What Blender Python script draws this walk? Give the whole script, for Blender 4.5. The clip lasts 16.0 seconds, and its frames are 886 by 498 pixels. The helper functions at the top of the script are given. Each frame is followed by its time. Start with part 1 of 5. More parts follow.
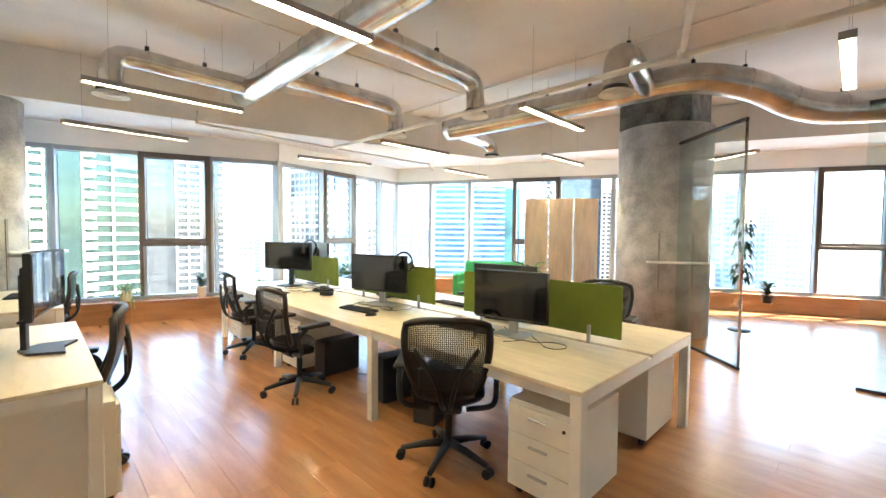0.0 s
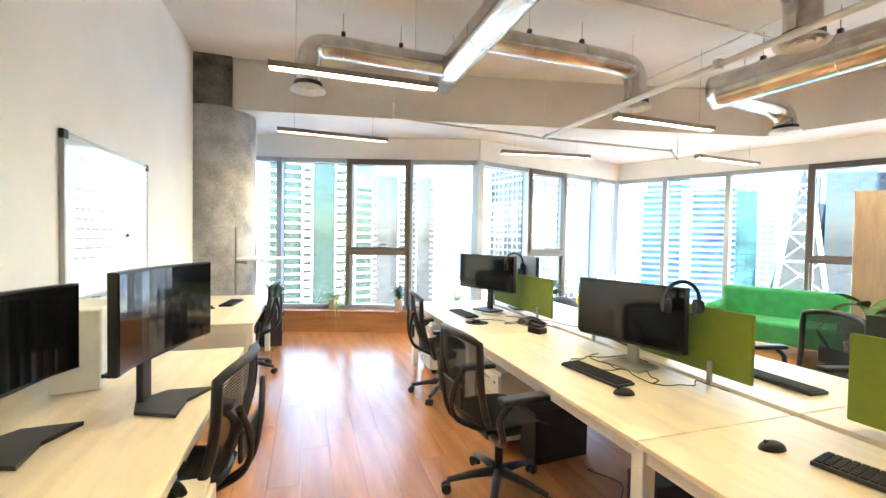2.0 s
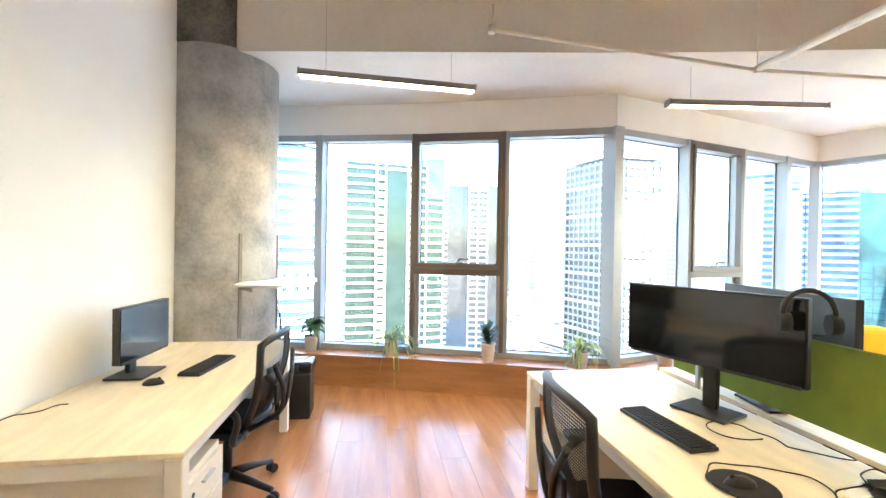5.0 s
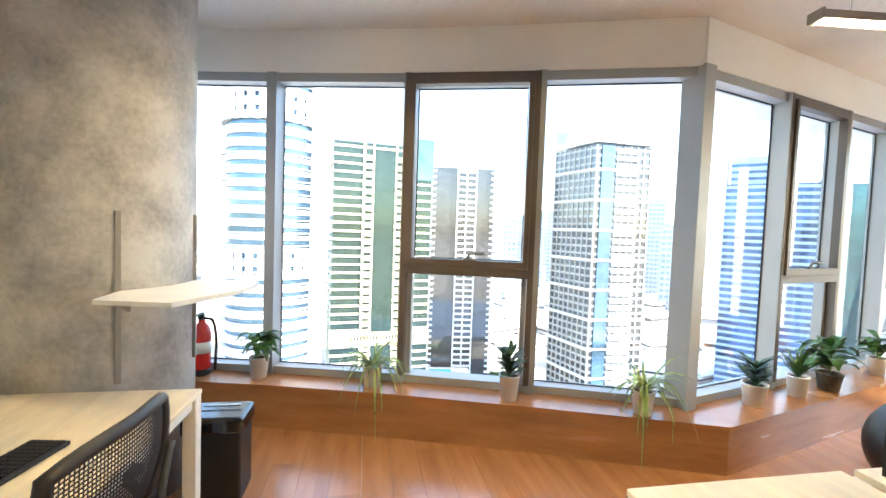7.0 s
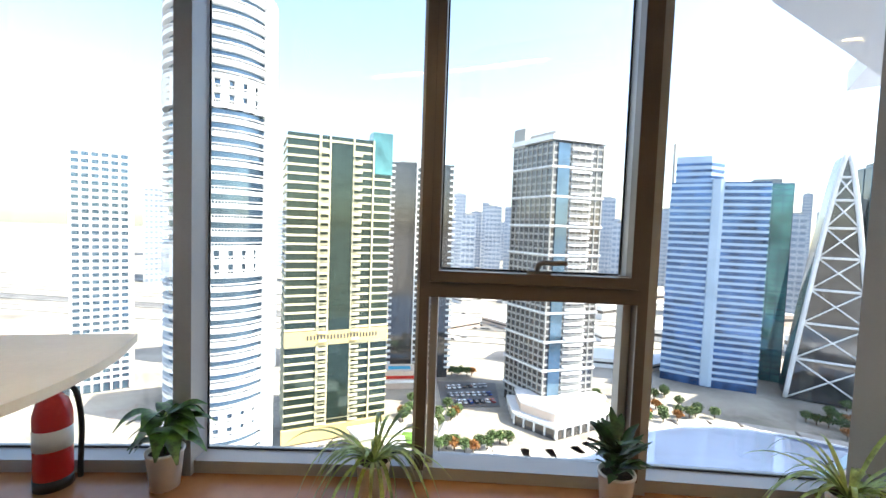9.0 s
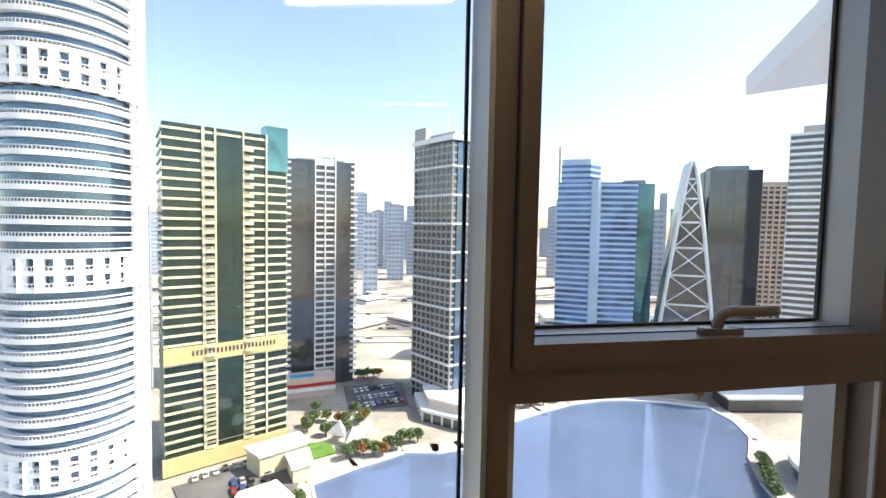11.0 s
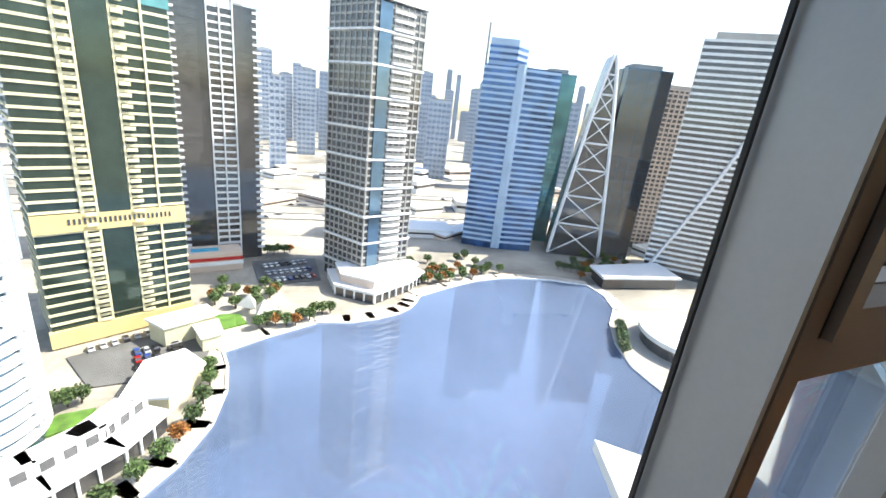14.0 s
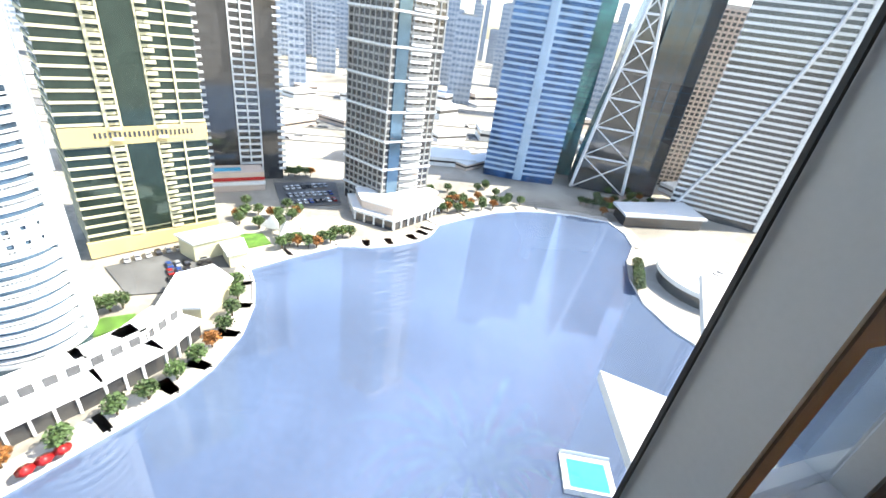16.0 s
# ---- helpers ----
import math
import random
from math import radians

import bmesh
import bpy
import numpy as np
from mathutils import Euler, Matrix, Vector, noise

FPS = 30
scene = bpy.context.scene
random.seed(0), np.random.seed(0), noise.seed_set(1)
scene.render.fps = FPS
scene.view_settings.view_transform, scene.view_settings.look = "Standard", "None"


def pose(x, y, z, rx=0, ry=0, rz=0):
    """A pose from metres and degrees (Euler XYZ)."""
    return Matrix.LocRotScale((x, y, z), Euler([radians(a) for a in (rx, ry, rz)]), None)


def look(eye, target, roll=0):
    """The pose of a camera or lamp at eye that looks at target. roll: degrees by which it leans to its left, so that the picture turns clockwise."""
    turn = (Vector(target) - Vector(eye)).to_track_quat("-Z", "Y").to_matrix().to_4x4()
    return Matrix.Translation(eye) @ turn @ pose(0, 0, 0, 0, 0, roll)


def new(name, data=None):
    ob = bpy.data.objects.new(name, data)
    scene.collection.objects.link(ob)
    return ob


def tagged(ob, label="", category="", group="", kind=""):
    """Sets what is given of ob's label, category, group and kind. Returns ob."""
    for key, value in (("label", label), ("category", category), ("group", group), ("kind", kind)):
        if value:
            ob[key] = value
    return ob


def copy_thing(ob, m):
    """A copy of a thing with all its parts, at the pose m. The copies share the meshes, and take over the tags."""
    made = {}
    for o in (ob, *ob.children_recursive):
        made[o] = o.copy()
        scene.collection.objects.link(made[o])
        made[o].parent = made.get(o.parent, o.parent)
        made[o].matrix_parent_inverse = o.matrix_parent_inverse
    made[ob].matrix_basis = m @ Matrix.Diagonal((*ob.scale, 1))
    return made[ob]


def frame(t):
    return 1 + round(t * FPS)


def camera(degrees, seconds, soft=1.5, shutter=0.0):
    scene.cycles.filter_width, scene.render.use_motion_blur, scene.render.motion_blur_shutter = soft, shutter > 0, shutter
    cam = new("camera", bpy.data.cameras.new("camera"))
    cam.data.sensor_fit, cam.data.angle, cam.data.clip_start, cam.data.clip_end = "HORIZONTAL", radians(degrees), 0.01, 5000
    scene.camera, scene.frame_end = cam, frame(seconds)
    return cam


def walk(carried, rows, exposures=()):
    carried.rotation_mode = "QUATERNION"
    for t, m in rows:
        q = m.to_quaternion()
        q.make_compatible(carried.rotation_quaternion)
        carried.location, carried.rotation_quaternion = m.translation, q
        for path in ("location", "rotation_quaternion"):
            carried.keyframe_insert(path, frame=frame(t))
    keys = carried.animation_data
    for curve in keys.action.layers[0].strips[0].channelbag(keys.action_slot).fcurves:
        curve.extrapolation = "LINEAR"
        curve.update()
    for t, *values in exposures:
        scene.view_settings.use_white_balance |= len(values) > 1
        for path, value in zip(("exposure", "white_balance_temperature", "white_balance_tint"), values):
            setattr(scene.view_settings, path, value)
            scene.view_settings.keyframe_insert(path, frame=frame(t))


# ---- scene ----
cam = camera(93.2, 16.0)
PATH = [
    (0, (0.164, -0.048, 1.514), (1.564, 1.378, 1.431), 0.5),
    (0.5, (0.335, 0.265, 1.533), (1.495, 1.893, 1.459), 0.4),
    (1, (0.482, 0.637, 1.496), (1.417, 2.404, 1.437), 0.4),
    (1.5, (0.639, 0.986, 1.508), (1.38, 2.842, 1.454), 0.8),
    (2, (0.815, 1.4, 1.518), (1.436, 3.301, 1.468), 1.0),
    (2.5, (0.9, 1.783, 1.489), (1.43, 3.711, 1.443), 1.1),
    (3, (0.939, 2.206, 1.512), (1.402, 4.151, 1.484), 1.2),
    (3.5, (1.015, 2.616, 1.495), (1.417, 4.575, 1.482), 1.1),
    (4, (1.085, 2.976, 1.521), (1.431, 4.946, 1.515), 1.1),
    (4.5, (1.091, 3.362, 1.526), (1.386, 5.34, 1.527), 0.9),
    (7, (1.175, 5.1, 1.582), (1.528, 7.045, 1.491), 2.0),
    (7.5, (1.129, 5.472, 1.55), (1.554, 7.425, 1.477), 1.9),
    (8, (1.08, 5.852, 1.551), (1.547, 7.794, 1.461), 2.0),
    (10.5, (0.959, 7.489, 1.567), (1.773, 9.313, 1.465), 1.4),
    (11, (0.961, 7.767, 1.577), (1.936, 9.511, 1.478), 1.1),
    (11.5, (0.956, 7.954, 1.584), (2.188, 9.526, 1.473), 0.7),
    (12, (0.859, 8.136, 1.588), (2.38, 9.425, 1.436), 0.7),
    (12.5, (0.779, 8.2, 1.576), (2.415, 9.33, 1.358), 1.6),
    (13, (0.751, 8.253, 1.569), (2.298, 9.478, 1.243), 3.5),
    (13.5, (0.78, 8.323, 1.537), (2.17, 9.681, 1.062), 5.3),
    (14, (0.708, 8.371, 1.548), (1.979, 9.784, 0.926), 6.7),
    (14.5, (0.714, 8.395, 1.525), (1.922, 9.795, 0.762), 8.0),
    (15, (0.731, 8.419, 1.519), (1.895, 9.786, 0.636), 9.1),
    (15.5, (0.737, 8.427, 1.499), (1.874, 9.767, 0.545), 9.5),
    (16, (0.785, 8.432, 1.508), (1.934, 9.774, 0.569), 8.8),
]
EXPOSURES = [(0, 3.75, 6150, 4), (3, 3.8, 6150, 5), (4.7, 3.75, 6200, 6), (7, 3.15, 6800, 9), (8.2, 2.6, 7000, 10), (10.3, 1.35, 7200, 14), (11.0, 1.45, 7200, 14), (12.0, 1.95, 7100, 13), (13.5, 2.05, 7100, 12), (14.0, 1.65, 7100, 12), (16, 1.9, 7000, 12)]
walk(cam, [(t, look(eye, target, roll)) for t, eye, target, roll in PATH], EXPOSURES)

# ---------- world and light ----------
world = bpy.data.worlds.new("sky")
scene.world = world
world.use_nodes = True
wn = world.node_tree.nodes
sky = wn.new("ShaderNodeTexSky")
sky.sky_type, sky.sun_disc = "NISHITA", False
sky.sun_elevation, sky.sun_rotation = radians(50), radians(118)
sky.dust_density, sky.air_density = 1.4, 1.0
wn["Background"].inputs["Strength"].default_value = 0.15
world.node_tree.links.new(sky.outputs["Color"], wn["Background"].inputs["Color"])
sun = new("sun", bpy.data.lights.new("sun", "SUN"))
sun.data.energy, sun.data.angle, sun.data.color = 4.0, radians(0.5), (1, 0.95, 0.87)
sun.matrix_world = look((math.sin(radians(118)) * 50, math.cos(radians(118)) * 50, 60), (0, 0, 0))

# ---------- materials ----------
def mat(name, col, rough=0.5, metal=0.0, var=0.08, scale=6.0, bump=0.0, fine=80.0, stretch=(1, 1, 1), rand=0.0, emit=None, power=0.0, col2=None, spec=0.5):
    m = bpy.data.materials.new(name)
    m.use_nodes = True
    n, l = m.node_tree.nodes, m.node_tree.links
    b = n["Principled BSDF"]
    b.inputs["Roughness"].default_value, b.inputs["Metallic"].default_value = rough, metal
    b.inputs["Specular IOR Level"].default_value = spec
    co = n.new("ShaderNodeTexCoord")
    mp = n.new("ShaderNodeMapping")
    mp.inputs["Scale"].default_value = stretch
    l.new(co.outputs["Object"], mp.inputs["Vector"])
    big, small = n.new("ShaderNodeTexNoise"), n.new("ShaderNodeTexNoise")
    for t, s in ((big, scale), (small, fine)):
        t.inputs["Scale"].default_value, t.inputs["Detail"].default_value = s, 5
        l.new(mp.outputs["Vector"], t.inputs["Vector"])
    mx = n.new("ShaderNodeMix")
    mx.data_type = "RGBA"
    c2 = col2 or [max(0, c * (1 - 2.5 * var)) for c in col]
    mx.inputs["A"].default_value, mx.inputs["B"].default_value = (*c2, 1), (*[min(1, c * (1 + var)) for c in col], 1)
    ramp = n.new("ShaderNodeMapRange")
    ramp.inputs["From Min"].default_value, ramp.inputs["From Max"].default_value = 0.3, 0.65
    add = n.new("ShaderNodeMath")
    add.operation = "MULTIPLY_ADD"
    add.inputs[1].default_value = 0.35
    l.new(small.outputs["Fac"], add.inputs[0])
    l.new(big.outputs["Fac"], add.inputs[2])
    sub = n.new("ShaderNodeMath")
    sub.operation = "SUBTRACT"
    sub.inputs[1].default_value = 0.17
    l.new(add.outputs[0], sub.inputs[0])
    l.new(sub.outputs[0], ramp.inputs["Value"])
    l.new(ramp.outputs["Result"], mx.inputs["Factor"])
    out = mx.outputs["Result"]
    if rand:
        oi, hs, mr = n.new("ShaderNodeObjectInfo"), n.new("ShaderNodeHueSaturation"), n.new("ShaderNodeMapRange")
        mr.inputs["To Min"].default_value, mr.inputs["To Max"].default_value = 1 - rand, 1 + rand
        l.new(oi.outputs["Random"], mr.inputs["Value"])
        l.new(mr.outputs["Result"], hs.inputs["Value"])
        l.new(out, hs.inputs["Color"])
        out = hs.outputs["Color"]
    l.new(out, b.inputs["Base Color"])
    rr = n.new("ShaderNodeMapRange")
    rr.inputs["To Min"].default_value, rr.inputs["To Max"].default_value = max(0.02, rough * 0.85), min(1, rough * 1.15)
    l.new(big.outputs["Fac"], rr.inputs["Value"])
    l.new(rr.outputs["Result"], b.inputs["Roughness"])
    if bump:
        bp = n.new("ShaderNodeBump")
        bp.inputs["Strength"].default_value, bp.inputs["Distance"].default_value = bump, 0.01
        l.new(add.outputs[0], bp.inputs["Height"])
        l.new(bp.outputs["Normal"], b.inputs["Normal"])
    if emit:
        b.inputs["Emission Color"].default_value, b.inputs["Emission Strength"].default_value = (*emit, 1), power
    return m


def glass_mat(name, tint=(0.93, 0.97, 0.97), rough=0.0, gloss=0.08):
    """Thin clear pane: straight transmission with a share of mirror reflection by Fresnel."""
    m = bpy.data.materials.new(name)
    m.use_nodes = True
    n, l = m.node_tree.nodes, m.node_tree.links
    n.remove(n["Principled BSDF"])
    tr, gl, mix = n.new("ShaderNodeBsdfTransparent"), n.new("ShaderNodeBsdfGlossy"), n.new("ShaderNodeMixShader")
    lw, pw, ma = n.new("ShaderNodeLayerWeight"), n.new("ShaderNodeMath"), n.new("ShaderNodeMath")
    tr.inputs["Color"].default_value = (*tint, 1)
    gl.inputs["Roughness"].default_value = rough
    lw.inputs["Blend"].default_value = 0.5
    pw.operation, ma.operation = "POWER", "MULTIPLY_ADD"
    pw.inputs[1].default_value, ma.inputs[1].default_value, ma.inputs[2].default_value = 3.0, 0.80, gloss * 0.4
    l.new(lw.outputs["Facing"], pw.inputs[0])
    l.new(pw.outputs[0], ma.inputs[0])
    l.new(ma.outputs[0], mix.inputs["Fac"])
    l.new(tr.outputs[0], mix.inputs[1])
    l.new(gl.outputs[0], mix.inputs[2])
    l.new(mix.outputs[0], n["Material Output"].inputs["Surface"])
    return m


M_WALL = mat("wall_paint", (0.86, 0.85, 0.82), 0.7, var=0.02, scale=1.5, bump=0.05, fine=120)
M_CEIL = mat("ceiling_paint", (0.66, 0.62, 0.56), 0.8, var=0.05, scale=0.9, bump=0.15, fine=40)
M_FLOOR = mat("laminate", (0.40, 0.19, 0.08), 0.22, var=0.08, scale=2.0, bump=0.02, fine=30, stretch=(6, 0.7, 1), rand=0.05, spec=0.95)
M_BENCHWOOD = mat("sill_wood", (0.36, 0.17, 0.075), 0.26, var=0.09, scale=1.6, bump=0.01, fine=14, stretch=(1, 1, 7))
M_CONC = mat("concrete", (0.47, 0.46, 0.44), 0.7, var=0.2, scale=3.4, bump=0.7, fine=34, col2=(0.29, 0.285, 0.275))
M_CONC_DARK = mat("rough_concrete", (0.13, 0.125, 0.11), 0.9, var=0.3, scale=5, bump=0.8, fine=40)
M_FRAME = mat("grey_aluminium", (0.36, 0.38, 0.40), 0.42, 0.2, var=0.03, scale=2)
M_FRAMEIN = mat("brown_grey_aluminium", (0.12, 0.10, 0.09), 0.4, 0.15, var=0.04, scale=2)
M_HANDLE = mat("handle_enamel", (0.16, 0.155, 0.15), 0.35, 0.2, var=0.04, scale=8)
M_GASKET = mat("gasket", (0.012, 0.012, 0.013), 0.6)
M_GLASS = glass_mat("window_glass", (0.94, 0.97, 0.97))
M_GLASS_P = glass_mat("partition_glass", (0.90, 0.95, 0.94))
M_TOP = mat("birch_laminate", (0.78, 0.68, 0.50), 0.38, var=0.05, scale=3, fine=40, stretch=(6, 1, 1), bump=0.01)
M_WHITE = mat("white_metal", (0.80, 0.78, 0.72), 0.4, var=0.02, scale=3)
M_PED = mat("cream_board", (0.78, 0.74, 0.65), 0.45, var=0.02, scale=3)
M_BLACK = mat("black_plastic", (0.012, 0.012, 0.013), 0.45, var=0.2, scale=8, bump=0.03, fine=200)
M_RUBBER = mat("black_rubber", (0.010, 0.010, 0.011), 0.75)
M_SCREEN = mat("dark_screen", (0.006, 0.007, 0.009), 0.09, var=0.05, spec=0.8)
M_SILVER = mat("silver_plastic", (0.42, 0.41, 0.39), 0.35, 0.6, var=0.03)
M_CHROME = mat("chrome", (0.62, 0.62, 0.62), 0.18, 1.0, var=0.03)
M_DUCT = mat("galvanised_steel", (0.62, 0.60, 0.57), 0.24, 1.0, var=0.10, scale=5, bump=0.12, fine=14)
M_GREEN = mat("green_felt_screen", (0.15, 0.20, 0.02), 0.85, var=0.06, scale=9, bump=0.15, fine=300)
M_SOFA = mat("green_fabric", (0.05, 0.32, 0.10), 0.8, var=0.08, scale=7, bump=0.1, fine=200)
M_YELLOW = mat("yellow_fabric", (0.80, 0.52, 0.02), 0.7, var=0.06, scale=7, bump=0.1, fine=200)
M_PIPE = mat("pipe_paint", (0.72, 0.66, 0.57), 0.5, var=0.04, scale=4)
M_LAMPBODY = mat("lamp_body", (0.30, 0.28, 0.25), 0.45, 0.4, var=0.05)
M_TUBE = mat("lamp_tube", (0.9, 0.85, 0.7), 0.4, emit=(1.0, 0.78, 0.45), power=17.0)
M_POT = mat("white_pot", (0.80, 0.78, 0.74), 0.4, var=0.03)
M_SOIL = mat("soil", (0.05, 0.03, 0.02), 0.95, var=0.4, scale=60, bump=0.8)
M_LEAF = mat("leaf_green", (0.06, 0.16, 0.03), 0.45, var=0.3, scale=20)
M_LEAF_DARK = mat("leaf_dark", (0.03, 0.085, 0.025), 0.4, var=0.3, scale=20)
M_LEAF_PALE = mat("leaf_pale", (0.30, 0.42, 0.12), 0.45, var=0.3, scale=14)
M_RED = mat("red_enamel", (0.45, 0.02, 0.02), 0.25, var=0.05)
M_PAPER = mat("paper_label", (0.75, 0.75, 0.72), 0.6, var=0.03)
M_BOARD = mat("whiteboard", (0.82, 0.83, 0.83), 0.10, var=0.015)
M_INK = mat("marker_ink", (0.36, 0.37, 0.39), 0.5)
M_DOORWOOD = mat("beech_panel", (0.58, 0.48, 0.38), 0.5, var=0.08, scale=3, stretch=(6, 6, 0.8), fine=30)
M_BASKET = mat("mesh_fabric", (0.018, 0.018, 0.020), 0.7, var=0.2, scale=40, fine=400)

# ---------- helpers ----------
def box(bm, x0, x1, y0, y1, z0, z1, m=None):
    vs = [bm.verts.new((x, y, z)) for x in (x0, x1) for y in (y0, y1) for z in (z0, z1)]
    for f in ((0, 1, 3, 2), (4, 6, 7, 5), (0, 4, 5, 1), (2, 3, 7, 6), (0, 2, 6, 4), (1, 5, 7, 3)):
        bm.faces.new([vs[i] for i in f])
    if m is not None:
        for v in vs:
            v.co = m @ v.co
    return vs


def bx(x0, x1, y0, y1, z0, z1, bevel=0.0, seg=2, m=None):
    bm = bmesh.new()
    box(bm, x0, x1, y0, y1, z0, z1)
    if bevel:
        bmesh.ops.bevel(bm, geom=bm.edges[:], offset=bevel, segments=seg, affect="EDGES", profile=0.5)
    if m is not None:
        bm.transform(m)
    return bm


def cyl(bm, p, q, r, r2=None, n=16, caps=True):
    p, q = Vector(p), Vector(q)
    r2 = r if r2 is None else r2
    rot = (q - p).to_track_quat("Z", "Y").to_matrix()
    a = [bm.verts.new(p + rot @ Vector((r * math.cos(i * 2 * math.pi / n), r * math.sin(i * 2 * math.pi / n), 0))) for i in range(n)]
    b = [bm.verts.new(q + rot @ Vector((r2 * math.cos(i * 2 * math.pi / n), r2 * math.sin(i * 2 * math.pi / n), 0))) for i in range(n)]
    for i in range(n):
        f = bm.faces.new((a[i], a[(i + 1) % n], b[(i + 1) % n], b[i]))
        f.smooth = n > 8
    if caps:
        bm.faces.new(a[::-1])
        bm.faces.new(b)
    return bm


def cy(p, q, r, r2=None, n=16):
    return cyl(bmesh.new(), p, q, r, r2, n)


def tube(pts, r, n=10, closed=False, radii=None):
    """A round tube along points."""
    bm = bmesh.new()
    pts = [Vector(p) for p in pts]
    rings, up = [], None
    for i, p in enumerate(pts):
        d = (pts[min(i + 1, len(pts) - 1)] - pts[max(i - 1, 0)]).normalized()
        if up is None:
            up = d.orthogonal().normalized()
        up = (up - d * up.dot(d)).normalized()
        s = d.cross(up)
        rr = radii[i] if radii else r
        rings.append([bm.verts.new(p + rr * (math.cos(k * 2 * math.pi / n) * up + math.sin(k * 2 * math.pi / n) * s)) for k in range(n)])
    for a, b in zip(rings, rings[1:]):
        for k in range(n):
            bm.faces.new((a[k], a[(k + 1) % n], b[(k + 1) % n], b[k])).smooth = True
    bm.faces.new(rings[0][::-1])
    bm.faces.new(rings[-1])
    return bm


def smooth_path(pts, n=6):
    """Catmull-Rom through the points."""
    pts = [Vector(p) for p in pts]
    ext = [2 * pts[0] - pts[1], *pts, 2 * pts[-1] - pts[-2]]
    out = []
    for i in range(1, len(ext) - 2):
        a, b, c, d = ext[i - 1:i + 3]
        for k in range(n):
            t = k / n
            out.append(0.5 * (2 * b + (c - a) * t + (2 * a - 5 * b + 4 * c - d) * t * t + (3 * b - a - 3 * c + d) * t ** 3))
    return out + [pts[-1]]


def lathe(profile, n=20, cx=0, cy_=0):
    bm = bmesh.new()
    rings = [[bm.verts.new((cx + r * math.cos(k * 2 * math.pi / n), cy_ + r * math.sin(k * 2 * math.pi / n), z)) for k in range(n)] for r, z in profile]
    for a, b in zip(rings, rings[1:]):
        for k in range(n):
            bm.faces.new((a[k], a[(k + 1) % n], b[(k + 1) % n], b[k])).smooth = True
    bm.faces.new(rings[0][::-1])
    bm.faces.new(rings[-1])
    return bm


def prism(poly, z0, z1):
    bm = bmesh.new()
    a = [bm.verts.new((x, y, z0)) for x, y in poly]
    b = [bm.verts.new((x, y, z1)) for x, y in poly]
    n = len(poly)
    bm.faces.new(a[::-1])
    bm.faces.new(b)
    for i in range(n):
        bm.faces.new((a[i], a[(i + 1) % n], b[(i + 1) % n], b[i]))
    bmesh.ops.recalc_face_normals(bm, faces=bm.faces)
    return bm


def mesh_of(name, bm, material):
    me = bpy.data.meshes.new(name)
    bmesh.ops.recalc_face_normals(bm, faces=bm.faces)
    bm.to_mesh(me)
    bm.free()
    me.materials.append(material)
    return me


def part(name, bm, material, parent=None, label="", m=None):
    ob = new(name, mesh_of(name, bm, material))
    if parent is not None:
        ob.parent = parent
    if m is not None:
        ob.matrix_basis = m
    if label:
        tagged(ob, label)
    return ob


def thing(name, label, category, group="", kind="", m=None):
    ob = tagged(new(name), label, category, group, kind)
    if m is not None:
        ob.matrix_basis = m
    return ob


def structure(name, bm, material, label, category=""):
    return tagged(part(name, bm, material), label, category or name.split("_")[0], kind="structure")


# ---------- room shell ----------
FH, CH, SH = 2.80, 3.80, 3.14      # window head, ceiling, soffit
XW = -0.55                         # long white wall
A_PTS = [(-0.62, 8.99), (0.40, 8.76), (1.455, 8.475), (2.44, 8.15), (3.49, 7.77)]
QX, QY = 7.10, 8.75
B_DIR = Vector((QX - 3.49, QY - 7.77, 0)).normalized()
B_PTS = [(3.49 + B_DIR.x * u, 7.77 + B_DIR.y * u) for u in (0, 1.09, 2.07, 3.02, 3.74)]
C_DIR = Vector((0.425, -0.905, 0)).normalized()
C_PTS = [(QX + C_DIR.x * u, QY + C_DIR.y * u) for u in (0, 0.95, 2.0, 3.08, 4.15, 5.3, 6.5, 7.7, 8.9, 10.0, 11.2, 12.4, 13.6)]
FACADE = A_PTS + B_PTS[1:] + C_PTS[1:]
END = C_PTS[-1]

outline = [(XW, -4.0), *[(x, y) for x, y in FACADE], (END[0], -4.0)]
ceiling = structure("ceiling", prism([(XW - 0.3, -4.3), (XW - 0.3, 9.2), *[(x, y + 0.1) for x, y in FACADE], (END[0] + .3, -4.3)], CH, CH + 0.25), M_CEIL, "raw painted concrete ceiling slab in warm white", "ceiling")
structure("wall_left", bx(XW - 0.2, XW, -4.2, 7.9, 0, CH), M_WALL, "long plain white plastered wall", "wall")
structure("wall_corner", bx(XW - 0.25, XW - 0.07, 7.9, 9.1, 0, CH), M_WALL, "short white wall behind the concrete column", "wall")
structure("wall_back", bx(XW, END[0] + 0.3, -4.2, -4.0, 0, CH), M_WALL, "plain white wall at the back of the office", "wall")
structure("wall_right", bx(END[0], END[0] + 0.2, -4.0, END[1] - 0.02, 0, CH), M_WALL, "plain white end wall", "wall")
# bulkhead along the windows
soffit_in = [(XW, 7.45), (-0.1, 7.45), (3.22, 6.87), (7.35, 5.95), (8.35, 3.30), (10.2, -1.2), (11.4, -4.0)]
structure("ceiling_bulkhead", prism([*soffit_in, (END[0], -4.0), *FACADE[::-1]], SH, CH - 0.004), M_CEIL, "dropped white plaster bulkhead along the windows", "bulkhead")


def inset(p, q, d):
    """Left-hand normal offset of a segment (to the room side for the facade order)."""
    e = (Vector((*q, 0)) - Vector((*p, 0))).normalized()
    return Vector((e.y, -e.x, 0)) * d, e


